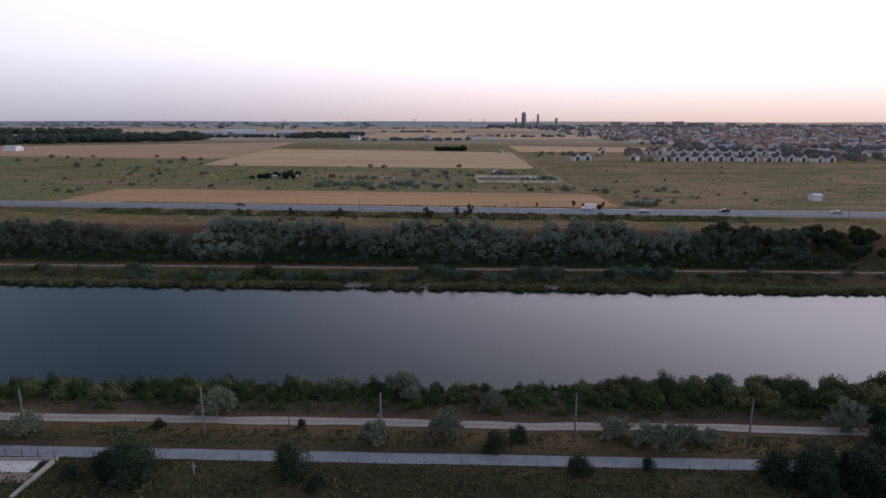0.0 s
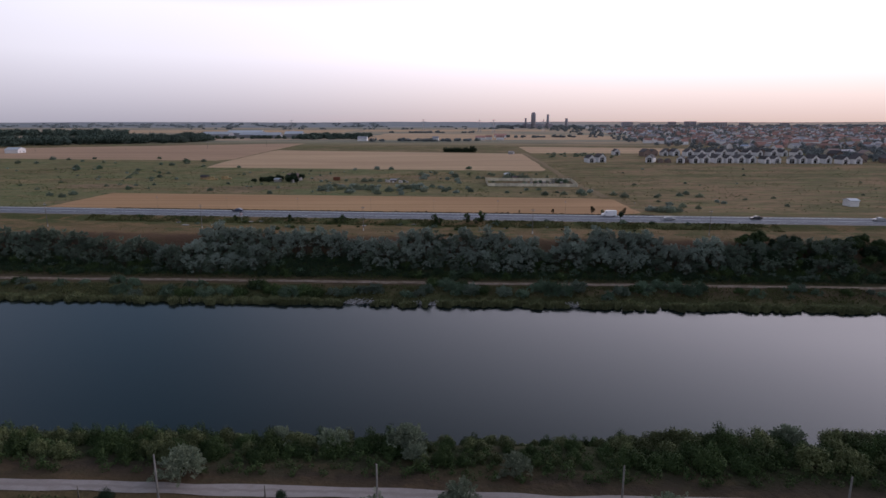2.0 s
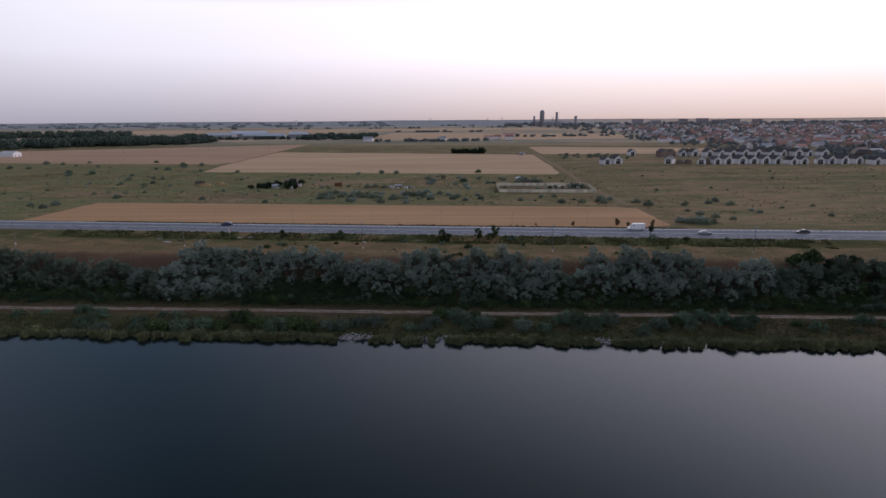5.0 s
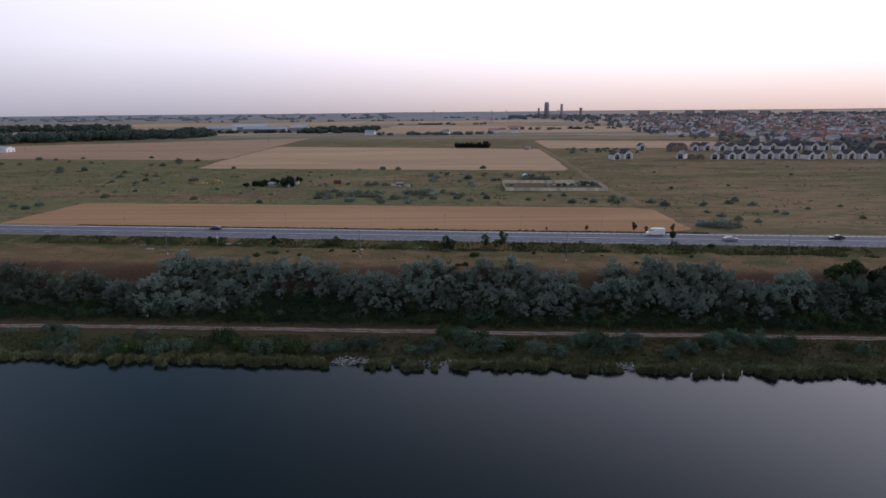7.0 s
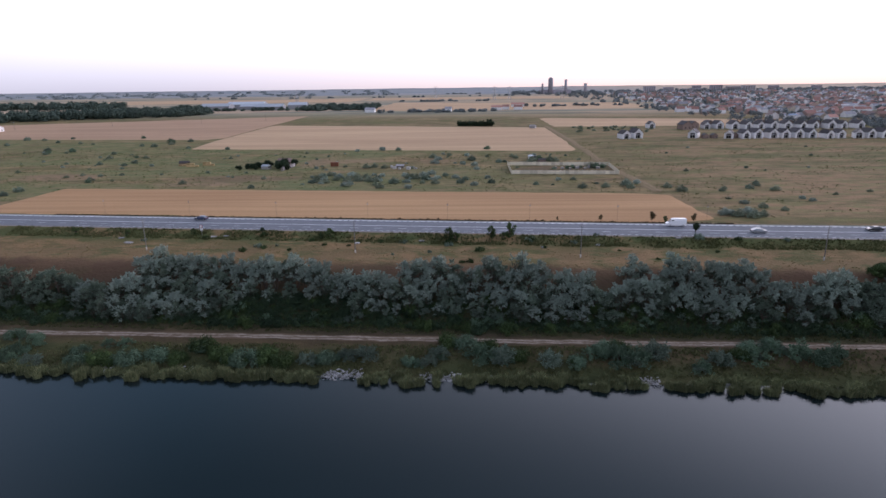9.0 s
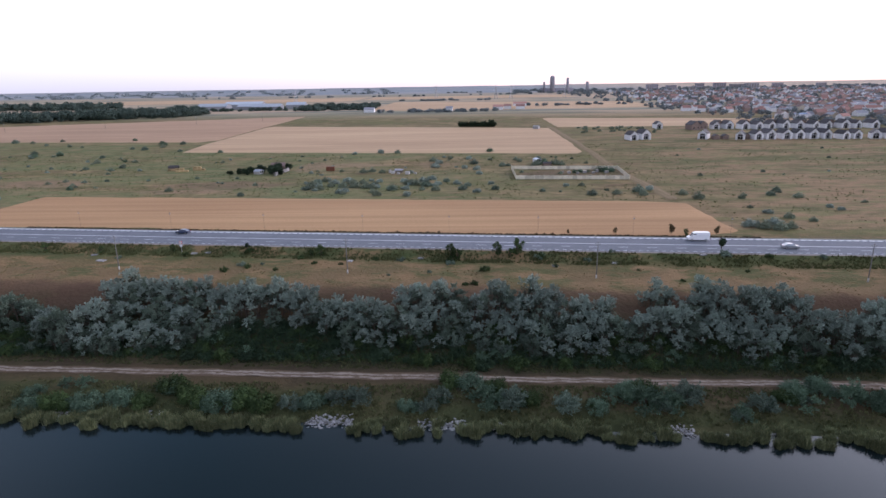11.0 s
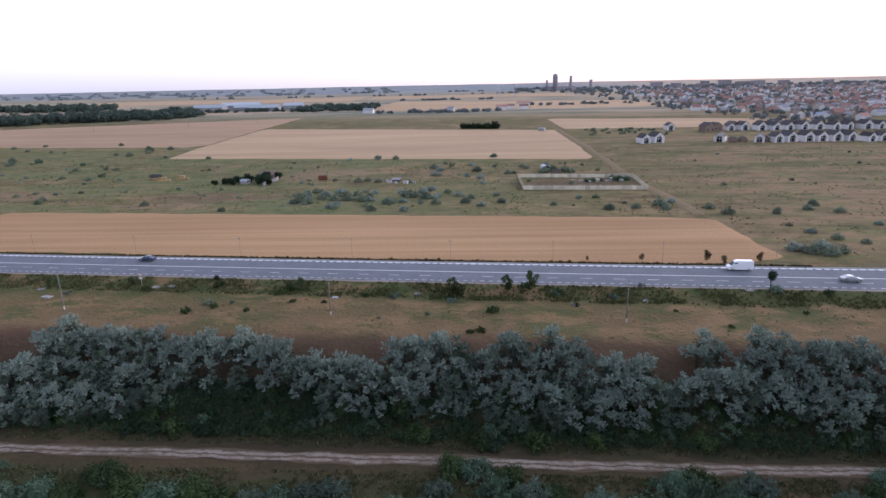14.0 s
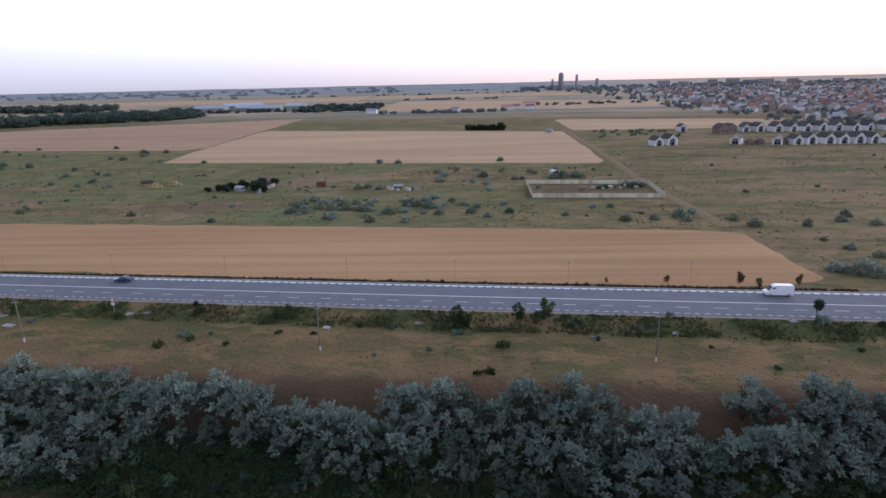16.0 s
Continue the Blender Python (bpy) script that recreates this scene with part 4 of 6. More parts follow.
# ---- the near bank ----
NEAR = "bushes on the near bank"
N_GREEN = [make_bush("green_bush", "dense dark green bush on the near canal bank", NEAR, 230 + i, h, w, m, 26, (0.6, 1.05), 120, 0.17, 4)
           for i, (h, w, m) in enumerate(((3.4, 2.4, L_OLIVE), (4.2, 2.6, L_OLIVE), (3.0, 2.2, L_GREEN), (4.6, 2.3, L_GREEN)))]
x = -95
while x < 100:
    tall = 0.78 if x < -8 else 0.62 if x < 2 else 0.5 if x < 22 else 0.74 if x < 30 else 0.88
    for y in (87.2, 90.5, 94.0, 97.5):
        if RNG.random() < 0.86:
            plant(N_GREEN[RNG.randrange(4)], x + RNG.uniform(-1.2, 1.2), y - 0.03 * x + RNG.uniform(-1.2, 1.2), tall * RNG.uniform(0.7, 1.1), 0.2)
    x += RNG.uniform(1.2, 1.9) if 0 < x < 24 else RNG.uniform(1.9, 2.8)
low_mass = []
for _ in range(900):
    x = rng0.uniform(-95, 100)
    y = 82.2 + 8.0 * rng0.uniform() - 0.034 * x
    low_mass.append((x, y, height(x, y) + rng0.uniform(0.0, 0.7), rng0.uniform(0.3, 0.75)))
tagged(new("bank_thicket", leaf_mesh("bank_thicket", low_mass, 48, 0.14, L_GREEN, 79)), "low dark thicket at the foot of the near bushes", "thicket", kind="stuff")
N_THICKET = make_bush("silver_bush", "silver-grey oleaster bush standing in the near thicket", "silver bushes by the path", 244, 3.4, 2.0, L_PALE, 24, (0.5, 0.85), 46, 0.095, plumes=8)
N_SILVER = [make_bush("silver_bush", "silver-grey oleaster bush beside the gravel path", "silver bushes by the path", 240 + i, 3.4, 2.0, L_PALE, 26, (0.5, 0.85), 46, 0.095, plumes=8) for i in range(2)]
for x, y, s in ((-59, 75.5, 1.1), (-34.6, 83.0, 1.3), (-9.2, 74.2, 1.1), (0.6, 75, 1.3), (24.2, 75, 1.1), (28, 73.2, 1.0), (31, 73.0, 1.15), (34, 73.2, 1.0), (37, 73.5, 0.7), (59, 78, 1.35), (-6.5, 89.4, 1.35), (-16.7, 90.6, 1.05), (7.6, 84.0, 0.95), (-24.6, 91.4, 0.95), (-5.2, 86.8, 0.8), (47.5, 93.5, 1.15)):
    plant(N_SILVER[RNG.randrange(2)] if y < 80 else N_THICKET, x, y, 1.05 * s if y < 80 else 1.1 * s)
N_DARK = [make_bush("dark_bush", "dark green rounded bush beside the lane", "dark bushes by the lane", 250 + i, 3.6, 1.7 + 0.3 * i, L_DARK, 26, (0.55, 0.95), 220, 0.10, 4) for i in range(2)]
for x, y, s in ((7, 71.8, 0.85), (10.5, 74.5, 0.7), (-39, 66, 1.6), (-19, 66, 1.25), (17, 66, 0.85), (26, 67, 0.5), (41, 65, 1.2), (45, 64, 1.3), (49.5, 64.6, 1.2), (44, 61, 1.2), (51, 61, 1.2), (-41, 77.6, 0.5), (-20.5, 78, 0.4), (-46, 65, 0.6), (60, 73, 0.9), (64, 79, 1.0), (-15, 62.5, 0.7), (47, 66, 1.4), (53, 65.5, 1.4), (57, 65, 1.3), (50, 63, 1.5), (55.5, 62.5, 1.4), (60, 64, 1.2), (-38, 64.5, 1.3), (-41.5, 65.4, 1.1)):
    plant(N_DARK[RNG.randrange(2)], x, y, s)


def make_pole(name, label, group, high, r, arm, whitened, mat):
    t = thing(name, label, "pole", group)
    part("shaft", mesh_of("shaft", *tube_vf([(0, 0, -0.5), (0, 0, high * 0.5), (0, 0, high)], [r, r * 0.8, r * 0.6], 8), mat, True), t)
    if arm:
        part("crossarm", bevel_box("crossarm", -arm, arm, -0.06, 0.06, high - 0.55, high - 0.42, M_METAL, 0.015), t, "short metal crossarm")
        for sx in (-0.9, 0.0, 0.9):
            z = high - 0.42 if sx else high
            part("insulator", mesh_of("insulator", *tube_vf([(sx * arm, 0, z - 0.02), (sx * arm, 0, z + 0.1), (sx * arm, 0, z + 0.22)], [0.05, 0.08, 0.03], 6), M_STONE), t, "small pale insulator")
    if whitened:
        part("painted_base", mesh_of("painted_base", *tube_vf([(0, 0, -0.2), (0, 0, 0.9)], [r + 0.02, r + 0.015], 8), M_PALE, True), t, "whitewashed foot")
    return t


P_FAR = make_pole("utility_pole", "grey weathered power pole with a whitewashed foot", "power poles along the road", 9.0, 0.14, 0.6, True, M_POLE)
for i in range(-5, 6):
    x = -32.6 + 61.1 * i
    plant(P_FAR, x, 226.0 - 0.066 * x, 1.0, 0, 0)
P_NEAR = make_pole("utility_pole", "weathered grey concrete pole beside the gravel path", "poles by the canal path", 7.2, 0.15, 0, False, M_POLE)
for x, y in ((-58.5, 75.2), (-33.6, 75.6), (-8.5, 74.0), (18.2, 74.0), (41.3, 72.2), (66, 71)):
    plant(P_NEAR, x, y, 1.0, 0, 0)
P_FIELD = make_pole("field_pole", "thin dark wooden pole at the field edge", "thin poles along the field", 5.5, 0.025, 0.2, False, M_POLE)
for x, y in ((-99, 272), (-67, 268.5), (-35, 266), (-8, 264), (19, 262), (47, 260.4), (75, 259), (-131, 274.5)):
    plant(P_FIELD, x, y, 1.0, 0, 0)
P_POST = make_pole("fence_post", "short dark wooden post beside the path", "posts by the path", 1.5, 0.09, 0, False, M_WOOD)
for x, y in ((-44.6, 78.2), (-22.5, 78.6), (9.5, 74.8), (28.8, 74.4), (47, 73.4)):
    plant(P_POST, x, y, 1.0, 0, 0)
P_STAKE = make_pole("lane_stake", "thin grey stake along the lane", "stakes along the lane", 1.1, 0.045, 0, False, M_WOOD)
for i in range(26):
    x = -60 + 4.8 * i
    plant(P_STAKE, x, 67.9 - 0.034 * x, 1.0, 0, 0)
mk = thing("marker_post", "white marker post with a crosspiece in the grass", "marker", at=(-31, 65.8, height(-31, 65.8)))
part("upright", bevel_box("upright", -0.06, 0.06, -0.06, 0.06, -0.3, 1.7, M_CONCRETE, 0.01), mk)
part("crosspiece", bevel_box("crosspiece", -0.32, 0.32, -0.05, 0.05, 1.05, 1.17, M_CONCRETE, 0.01), mk)

yard = thing("paved_yard", "pale concrete yard with a low wall", "yard", at=(-54.5, 66.0, height(-54.5, 66)))
part("slab", bevel_box("slab", -9, 2.6, 0.0, 2.6, -0.3, 0.12, M_PALE, 0.03), yard, "pale cracked concrete slab")
part("terrace", bevel_box("terrace", -9, 4.2, -5.5, -0.05, -0.3, 0.06, M_BROWNWALL, 0.03), yard, "brown earthen terrace")
part("wall", bevel_box("wall", 4.25, 4.6, -5.5, 2.2, -0.3, 0.55, M_CONCRETE, 0.03), yard, "low grey wall")
part("wall", bevel_box("wall", -9, 4.6, 2.65, 2.95, -0.3, 0.35, M_CONCRETE, 0.03), yard, "low grey wall")
for i in range(7):
    part("post", bevel_box("post", -8.4 + 2.1 * i, -8.3 + 2.1 * i, 2.72, 2.87, 0.3, 1.5, M_WOOD, 0.01), yard, "thin fence post")

# ---- the road: markings, kerb, sign, trees, vehicles ----
def line_strip(name, off, half, x0, x1, parent, label):
    xs = spread((x0, x1, 6))
    V = [(x, road_y(x) + off + s * half, height(x, road_y(x) + off) + 0.078) for x in xs for s in (-1, 1)]
    F = [(2 * i, 2 * i + 2, 2 * i + 3, 2 * i + 1) for i in range(len(xs) - 1)]
    return part(name, mesh_of(name, V, F, M_LINE), parent, label)


line_strip("centre_line", 0.0, 0.19, -600, 600, main_road, "solid white centre line")
line_strip("edge_line", 7.25, 0.16, -600, 600, main_road, "solid white edge line")


def dash_mesh(name, length, half):
    return mesh_of(name, [(-length / 2, -half, 0), (length / 2, -half, 0), (length / 2, half, 0), (-length / 2, half, 0), (-length / 2, -half, -0.01), (length / 2, -half, -0.01)], [(0, 1, 2, 3), (0, 4, 5, 1)], M_LINE)


LANE_DASH, EDGE_DASH, NEAR_DASH = dash_mesh("lane_dash", 2.7, 0.075), dash_mesh("edge_dash", 1.3, 0.3), dash_mesh("edge_dash", 1.0, 0.09)


def dashes(name, me, off, period, x0, x1):
    x = x0
    while x < x1:
        y = road_y(x) + off
        part(name, me, main_road, "", pose(x, y, height(x, y) + 0.079, 0, 0, math.degrees(math.atan2(road_y(x + 1) - road_y(x - 1), 2))))
        x += period


dashes("lane_dash", LANE_DASH, -3.5, 7.75, -417, 420)
dashes("edge_dash", EDGE_DASH, 6.8, 2.0, -230, 230)
dashes("edge_dash", NEAR_DASH, -6.9, 2.0, -130, 130)


def kerb():
    xs = spread((-600, 600, 6))
    V = []
    for x in xs:
        y = road_y(x) + 7.95
        z = height(x, y)
        V += [(x, y, z - 0.1), (x, y, z + 0.2), (x, y + 0.28, z + 0.2), (x, y + 0.4, z - 0.1)]
    F = [(4 * i + k, 4 * i + 4 + k, 4 * i + 5 + k, 4 * i + 1 + k) for i in range(len(xs) - 1) for k in range(3)]
    return tagged(new("kerb", mesh_of("kerb", V, F, M_CONCRETE)), "low pale concrete kerb along the road", "kerb", kind="structure")


kerb()
R_TREE = [make_tree("roadside_tree", "young green tree beside the road", "young trees beside the road", 400 + i, 4.6, 1.5 + 0.3 * i, 0.4, L_GREEN, 18, (0.35, 0.7), 55, 0.18, 3) for i in range(2)]
for x, y, s in ((-43, 243.2, 0.85), (-6.5, 240, 1.05), (-5, 239.2, 0.8), (5.8, 240.6, 0.95), (11, 240.6, 1.15), (9, 239.8, 0.6), (-45.5, 243, 0.55), (-126, 250, 0.7), (-108, 247.6, 0.6), (-86.5, 247.5, 0.6), (17, 238, 0.6), (62, 258.5, 0.55)):
    plant(R_TREE[RNG.randrange(2)], x, y, s)
R_ROUND = make_tree("round_tree", "dark round-headed young tree beside the road", "dark young trees", 410, 4.4, 0.75, 2.3, L_DARK, 14, (0.5, 0.75), 55, 0.2, 1)
for x, y, s in ((64, 238.8, 1.0), (-64.5, 246.3, 0.6)):
    plant(R_ROUND, x, y, s)
R_RUST = make_tree("sapling", "rusty brown sapling at the field edge", "saplings at the field edge", 411, 3.4, 0.6, 1.0, L_RUST, 9, (0.35, 0.6), 50, 0.17, 1)
for x, y, s in ((42, 261.5, 0.75), (58, 259.6, 1.15), (71, 259.0, 1.0), (28, 262, 0.5)):
    plant(R_RUST, x, y, s)
V_BUSH = [make_bush("verge_bush", "low green bush on the grassy verge", "low bushes on the verge", 420 + i, 1.3, 1.3, L_GREEN if i else L_GREY, 12, (0.3, 0.55), 45, 0.17) for i in range(2)]
for x, y, s in ((2, 230, 1.0), (-62, 235, 0.9), (-65, 230, 0.9), (-7, 236, 0.9), (17, 239, 1.1), (-12, 228, 0.5), (-1, 220, 0.8), (-3, 219.6, 0.6), (-52, 231, 0.6), (-43, 236, 0.6), (-64, 246, 1.0), (-60, 233, 0.8), (-57, 236, 0.5),
                (-7, 238, 1.0), (20, 233, 0.6), (36, 241, 0.7), (-100, 243, 0.7), (-82, 245, 0.8), (48, 221, 0.5), (66, 228, 0.5), (-22, 226, 0.4), (-36, 236, 0.5), (40, 229, 0.4), (75, 236, 0.8), (88, 235, 0.8), (64.4, 237.4, 1.15), (-20, 238.5, 0.9), (-27, 239.5, 0.7), (29, 237, 0.8), (-48, 241, 0.8)):
    plant(V_BUSH[RNG.randrange(2)], x, y, s)
W_BUSH = make_bush("weed_bush", "dark brown dry weed at the field edge", "weeds at the field edge", 430, 0.9, 0.5, L_RUST, 7, (0.2, 0.4), 30, 0.14)
x = -60
while x < 48:
    plant(W_BUSH, x, road_y(x) + 9.4 + RNG.uniform(-0.4, 0.5), RNG.uniform(0.4, 0.9))
    x += RNG.uniform(2.0, 7.0)
tufts("field_edge_weeds", "dry brown weeds along the edge of the field", 2200, lambda g: (lambda x: (x, road_y(x) + 9.3 + g.normal(0, 0.35)))(g.uniform(-150, 82)), 0.42, L_RUST, 8)
for i, (x, y, w) in enumerate(((-109, 246, 1.6), (-104, 241, 2.6), (-80, 246.5, 1.8), (-76, 246.6, 1.7), (36, 235.4, 2.0), (20, 233.5, 1.4), (59, 238, 1.8), (-34, 239, 1.4), (-15, 240.6, 1.6))):
    s = thing("concrete_slab", "pale broken concrete slab lying in the grass", "slab", "slabs in the grass", at=(x, y, height(x, y)), turn=RNG.uniform(-20, 20))
    part("slab", bevel_box("slab", -w / 2, w / 2, -0.7, 0.7, -0.1, 0.16, M_STONE, 0.04), s)


def disc_vf(r, y0, y1, z, n=16):
    V = [(r * math.cos(2 * math.pi * i / n), y, z + r * math.sin(2 * math.pi * i / n)) for y in (y0, y1) for i in range(n)]
    F = [tuple(range(n)), tuple(range(2 * n - 1, n - 1, -1))] + [(i, n + i, n + (i + 1) % n, (i + 1) % n) for i in range(n)]
    return V, F


sg = thing("road_sign", "white and red road sign on a grey post", "sign", at=(-84, 247.2, height(-84, 247.2)))
part("post", mesh_of("post", *tube_vf([(0, 0, -0.3), (0, 0, 3.3)], [0.05, 0.05], 8), M_METAL), sg, "grey steel post")
part("plate", mesh_of("plate", *disc_vf(0.45, -0.09, -0.06, 2.9), M_RED), sg, "red sign rim")
part("face", mesh_of("face", *disc_vf(0.34, -0.11, -0.092, 2.9), M_LINE), sg, "white sign face")
part("plate", bevel_box("plate", -0.4, 0.4, -0.09, -0.06, 1.7, 2.35, M_LINE, 0.01), sg, "white lower plate")


def extrude_profile(name, prof, half, mat, waist=None, tuck=0.82):
    """A body from its side outline (x, z), narrower above the waist."""
    n = len(prof)
    w = [half * (tuck if waist and z > waist + 0.05 else 1) for _, z in prof]
    V = [(x, -w[i], z) for i, (x, z) in enumerate(prof)] + [(x, w[i], z) for i, (x, z) in enumerate(prof)]
    F = [tuple(range(n)), tuple(range(2 * n - 1, n - 1, -1))] + [(i, n + i, n + (i + 1) % n, (i + 1) % n) for i in range(n)]
    bm = bmesh.new()
    vs = [bm.verts.new(v) for v in V]
    for q in F:
        bm.faces.new([vs[i] for i in q])
    bmesh.ops.recalc_face_normals(bm, faces=bm.faces[:])
    bmesh.ops.bevel(bm, geom=bm.edges[:], offset=0.05, segments=2, affect="EDGES")
    me = bpy.data.meshes.new(name)
    bm.to_mesh(me)
    bm.free()
    me.materials.append(mat)
    return me


CAR = ((-2.15, 0.28), (2.12, 0.28), (2.2, 0.55), (2.05, 0.78), (1.05, 0.92), (0.35, 1.42), (-0.95, 1.45), (-1.75, 1.0), (-2.15, 0.92), (-2.22, 0.5))
VAN = ((-2.95, 0.35), (2.75, 0.35), (2.95, 0.6), (2.9, 1.0), (2.25, 1.25), (1.45, 2.2), (0.9, 2.48), (-2.8, 2.5), (-2.98, 2.3))


def panel_vf(pts, y0, y1):
    n = len(pts)
    V = [(x, y, z) for y in (y0, y1) for x, z in pts]
    return V, [tuple(range(n)), tuple(range(2 * n - 1, n - 1, -1))] + [(i, n + i, n + (i + 1) % n, (i + 1) % n) for i in range(n)]


def make_vehicle(name, label, prof, half, paint, waist, sides, screen, wheels, x, off, flip):
    y = road_y(x) + off
    turn = math.degrees(math.atan2(road_y(x + 1) - road_y(x - 1), 2)) + (180 if flip else 0)
    t = thing(name, label, "van" if prof is VAN else "car", "vehicles on the road", at=(x, y, height(x, y) + 0.075), turn=turn)
    part("body", extrude_profile("body", prof, half, paint, waist), t)
    tuck = half * 0.82 if prof is CAR else half * 0.9
    for s in (-1, 1):
        for pts in sides:
            part("side_window", mesh_of("side_window", *panel_vf(pts, s * tuck * 0.985, s * (tuck + 0.012)), M_GLASS), t, "dark side window")
        for wx in wheels:
            tyre = part("wheel", mesh_of("tyre", *disc_vf(0.33, s * (half - 0.2), s * (half + 0.01), 0.33), M_RUBBER), t, "black tyre", pose(wx, 0, 0))
            part("rim", mesh_of("rim", *disc_vf(0.2, s * (half + 0.012), s * (half + 0.03), 0.33, 10), M_METAL), tyre, "grey wheel rim")
        fx, bx = max(p[0] for p in prof), min(p[0] for p in prof)
        part("headlight", bevel_box("headlight", fx - 0.12, fx + 0.02, s * half * 0.7 - 0.16, s * half * 0.7 + 0.16, 0.62, 0.78, M_LAMP, 0.02), t, "clear headlight")
        part("tail_light", bevel_box("tail_light", bx - 0.02, bx + 0.08, s * half * 0.8 - 0.1, s * half * 0.8 + 0.1, 0.8, 1.0, M_TAIL, 0.02), t, "red tail light")
    (xa, za), (xb, zb) = screen
    w0, w1 = half * 0.86, half * 0.72
    V = [(xa + 0.03, -w0, za + 0.03), (xa + 0.03, w0, za + 0.03), (xb + 0.03, w1, zb + 0.03), (xb + 0.03, -w1, zb + 0.03)]
    V += [(p[0] - 0.05, p[1], p[2] - 0.05) for p in V]
    part("windscreen", mesh_of("windscreen", V, [(0, 1, 2, 3), (7, 6, 5, 4), (0, 4, 5, 1), (1, 5, 6, 2), (2, 6, 7, 3), (3, 7, 4, 0)], M_GLASS), t, "dark windscreen")
    return t


CAR_SIDES = (((0.85, 0.97), (0.3, 1.34), (-0.2, 1.36), (-0.2, 0.97)), ((-0.28, 0.97), (-0.28, 1.36), (-0.9, 1.36), (-1.45, 1.0)))
VAN_SIDES = (((2.0, 1.4), (1.45, 2.05), (0.75, 2.1), (0.75, 1.35)),)
make_vehicle("van", "white high-roofed delivery van on the road", VAN, 1.0, M_VANPAINT, 1.3, VAN_SIDES, ((2.2, 1.3), (1.5, 2.16)), (-1.9, 1.9), 63, 5.2, True)
make_vehicle("car", "silver saloon car on the road", CAR, 0.88, M_SILVER, 0.95, CAR_SIDES, ((0.98, 0.98), (0.42, 1.38)), (-1.35, 1.35), 84, -2.2, False)
make_vehicle("car", "dark blue saloon car on the road", CAR, 0.88, M_NAVY, 0.95, CAR_SIDES, ((0.98, 0.98), (0.42, 1.38)), (-1.35, 1.35), -92, 4.6, True)
make_vehicle("car", "black saloon car on the road", CAR, 0.88, M_BLACK, 0.95, CAR_SIDES, ((0.98, 0.98), (0.42, 1.38)), (-1.35, 1.35), 118, 1.9, True)
make_vehicle("car", "silver grey saloon car on the road", CAR, 0.88, M_SILVER, 0.95, CAR_SIDES, ((0.98, 0.98), (0.42, 1.38)), (-1.35, 1.35), 163, 1.9, True)


# ---- the plain: bushes, walled yard, sheds ----
PLAIN = "bushes on the plain"
F_BUSH = [make_bush("plain_bush", lab, PLAIN, 500 + i, h, w, m, 16, (0.5, 1.0), 75, 0.2, 0)
          for i, (h, w, m, lab) in enumerate(((2.6, 2.0, L_PALE, "grey-green bush on the open plain"), (2.2, 2.2, L_SILVER, "silvery bush on the open plain"), (2.8, 1.9, L_GREY, "dull green bush on the open plain"), (2.6, 1.8, L_TEAL, "dark green bush on the open plain")))]
LEFT_SPOTS = ((-187, 353, 1), (-137, 347, 1), (-99, 333, 1), (-350, 554, 1.2), (-328, 538, 1), (-333, 565, 1.2), (-282, 486, 1.6), (-297, 482, 1.2), (-235, 452, 1.6), (-225, 425, 1.1), (-206, 418, 1.1), (-207, 431, 1),
              (-233, 507, 1.5), (-232, 531, 1.8), (-218, 535, 1.2), (-271, 563, 1.2), (-203, 497, 1), (-171, 489, 1.1), (-203, 328, 1.3), (-202, 317, 1.2), (-376, 525, 1.5), (-359, 524, 1.2), (-368, 559, 1.6), (-304, 530, 1.2), (-305, 493, 1.4), (-244, 473, 1.2), (-226, 519, 1.4), (-219, 456, 1))
MID_SPOTS = ((-74, 347, 1.1), (-73, 364, 1.3), (-71, 371, 1.2), (-65, 364, 1.4), (-59, 353, 1.3), (-56, 361, 1.4), (-51, 363, 1.4), (-45, 356, 1.2), (-57, 337, 1.3), (-40, 331, 1.2), (-35, 344, 1.5), (-27, 330, 1.2), (-47, 350, 1.1), (-26, 358, 1.3), (-21, 354, 1.4), (-19, 374, 1.3), (-23, 367, 1.3),
             (-75, 472, 1), (-58, 476, 1.4), (-47, 474, 1.2), (-57, 400, 1.3), (-53, 403, 1.4), (-47, 398, 1.1), (-22, 440, 1.5), (-18, 431, 1.5), (-20, 418, 1.5), (-1, 446, 1.4), (2, 429, 1.5), (3, 407, 1.5), (4, 390, 1.2), (-7, 359, 1.2))
MID_SPOTS2 = ((-2, 353, 1.1), (2, 337, 1.2), (10, 343, 1), (9, 358, 1.1), (-4, 344, 1.1), (-12, 366, 1.1), (-12, 448, 1.1), (-3, 413, 1.1), (18, 420, 1.1), (27, 440, 1.2), (29, 435, 1.1), (41, 445, 1), (49, 328, 1.2), (59, 329, 1.3), (69, 334, 1.5), (69, 326, 1.2), (75, 339, 1.1), (85, 327, 1.2), (88, 318, 1.3),
              (111, 377, 0.9), (42, 350, 0.9), (49, 351, 0.9), (30, 337, 0.8), (104, 317, 0.9), (118, 323, 1.1), (125, 333, 1), (126, 318, 1.1))
RIGHT_SPOTS = ((86, 270, 1.4), (89, 268, 1.5), (93, 266, 1.5), (94, 272, 1.6), (97, 268, 1.3), (101, 290, 1.0), (104, 282, 1.0), (99, 299, 0.7), (109, 277, 0.9), (127, 299, 0.9), (128, 294, 0.8), (107, 322, 0.8), (124, 329, 0.7), (144, 307, 0.7), (161, 313, 0.7), (152, 284, 0.8))
BUSHY = 0.88
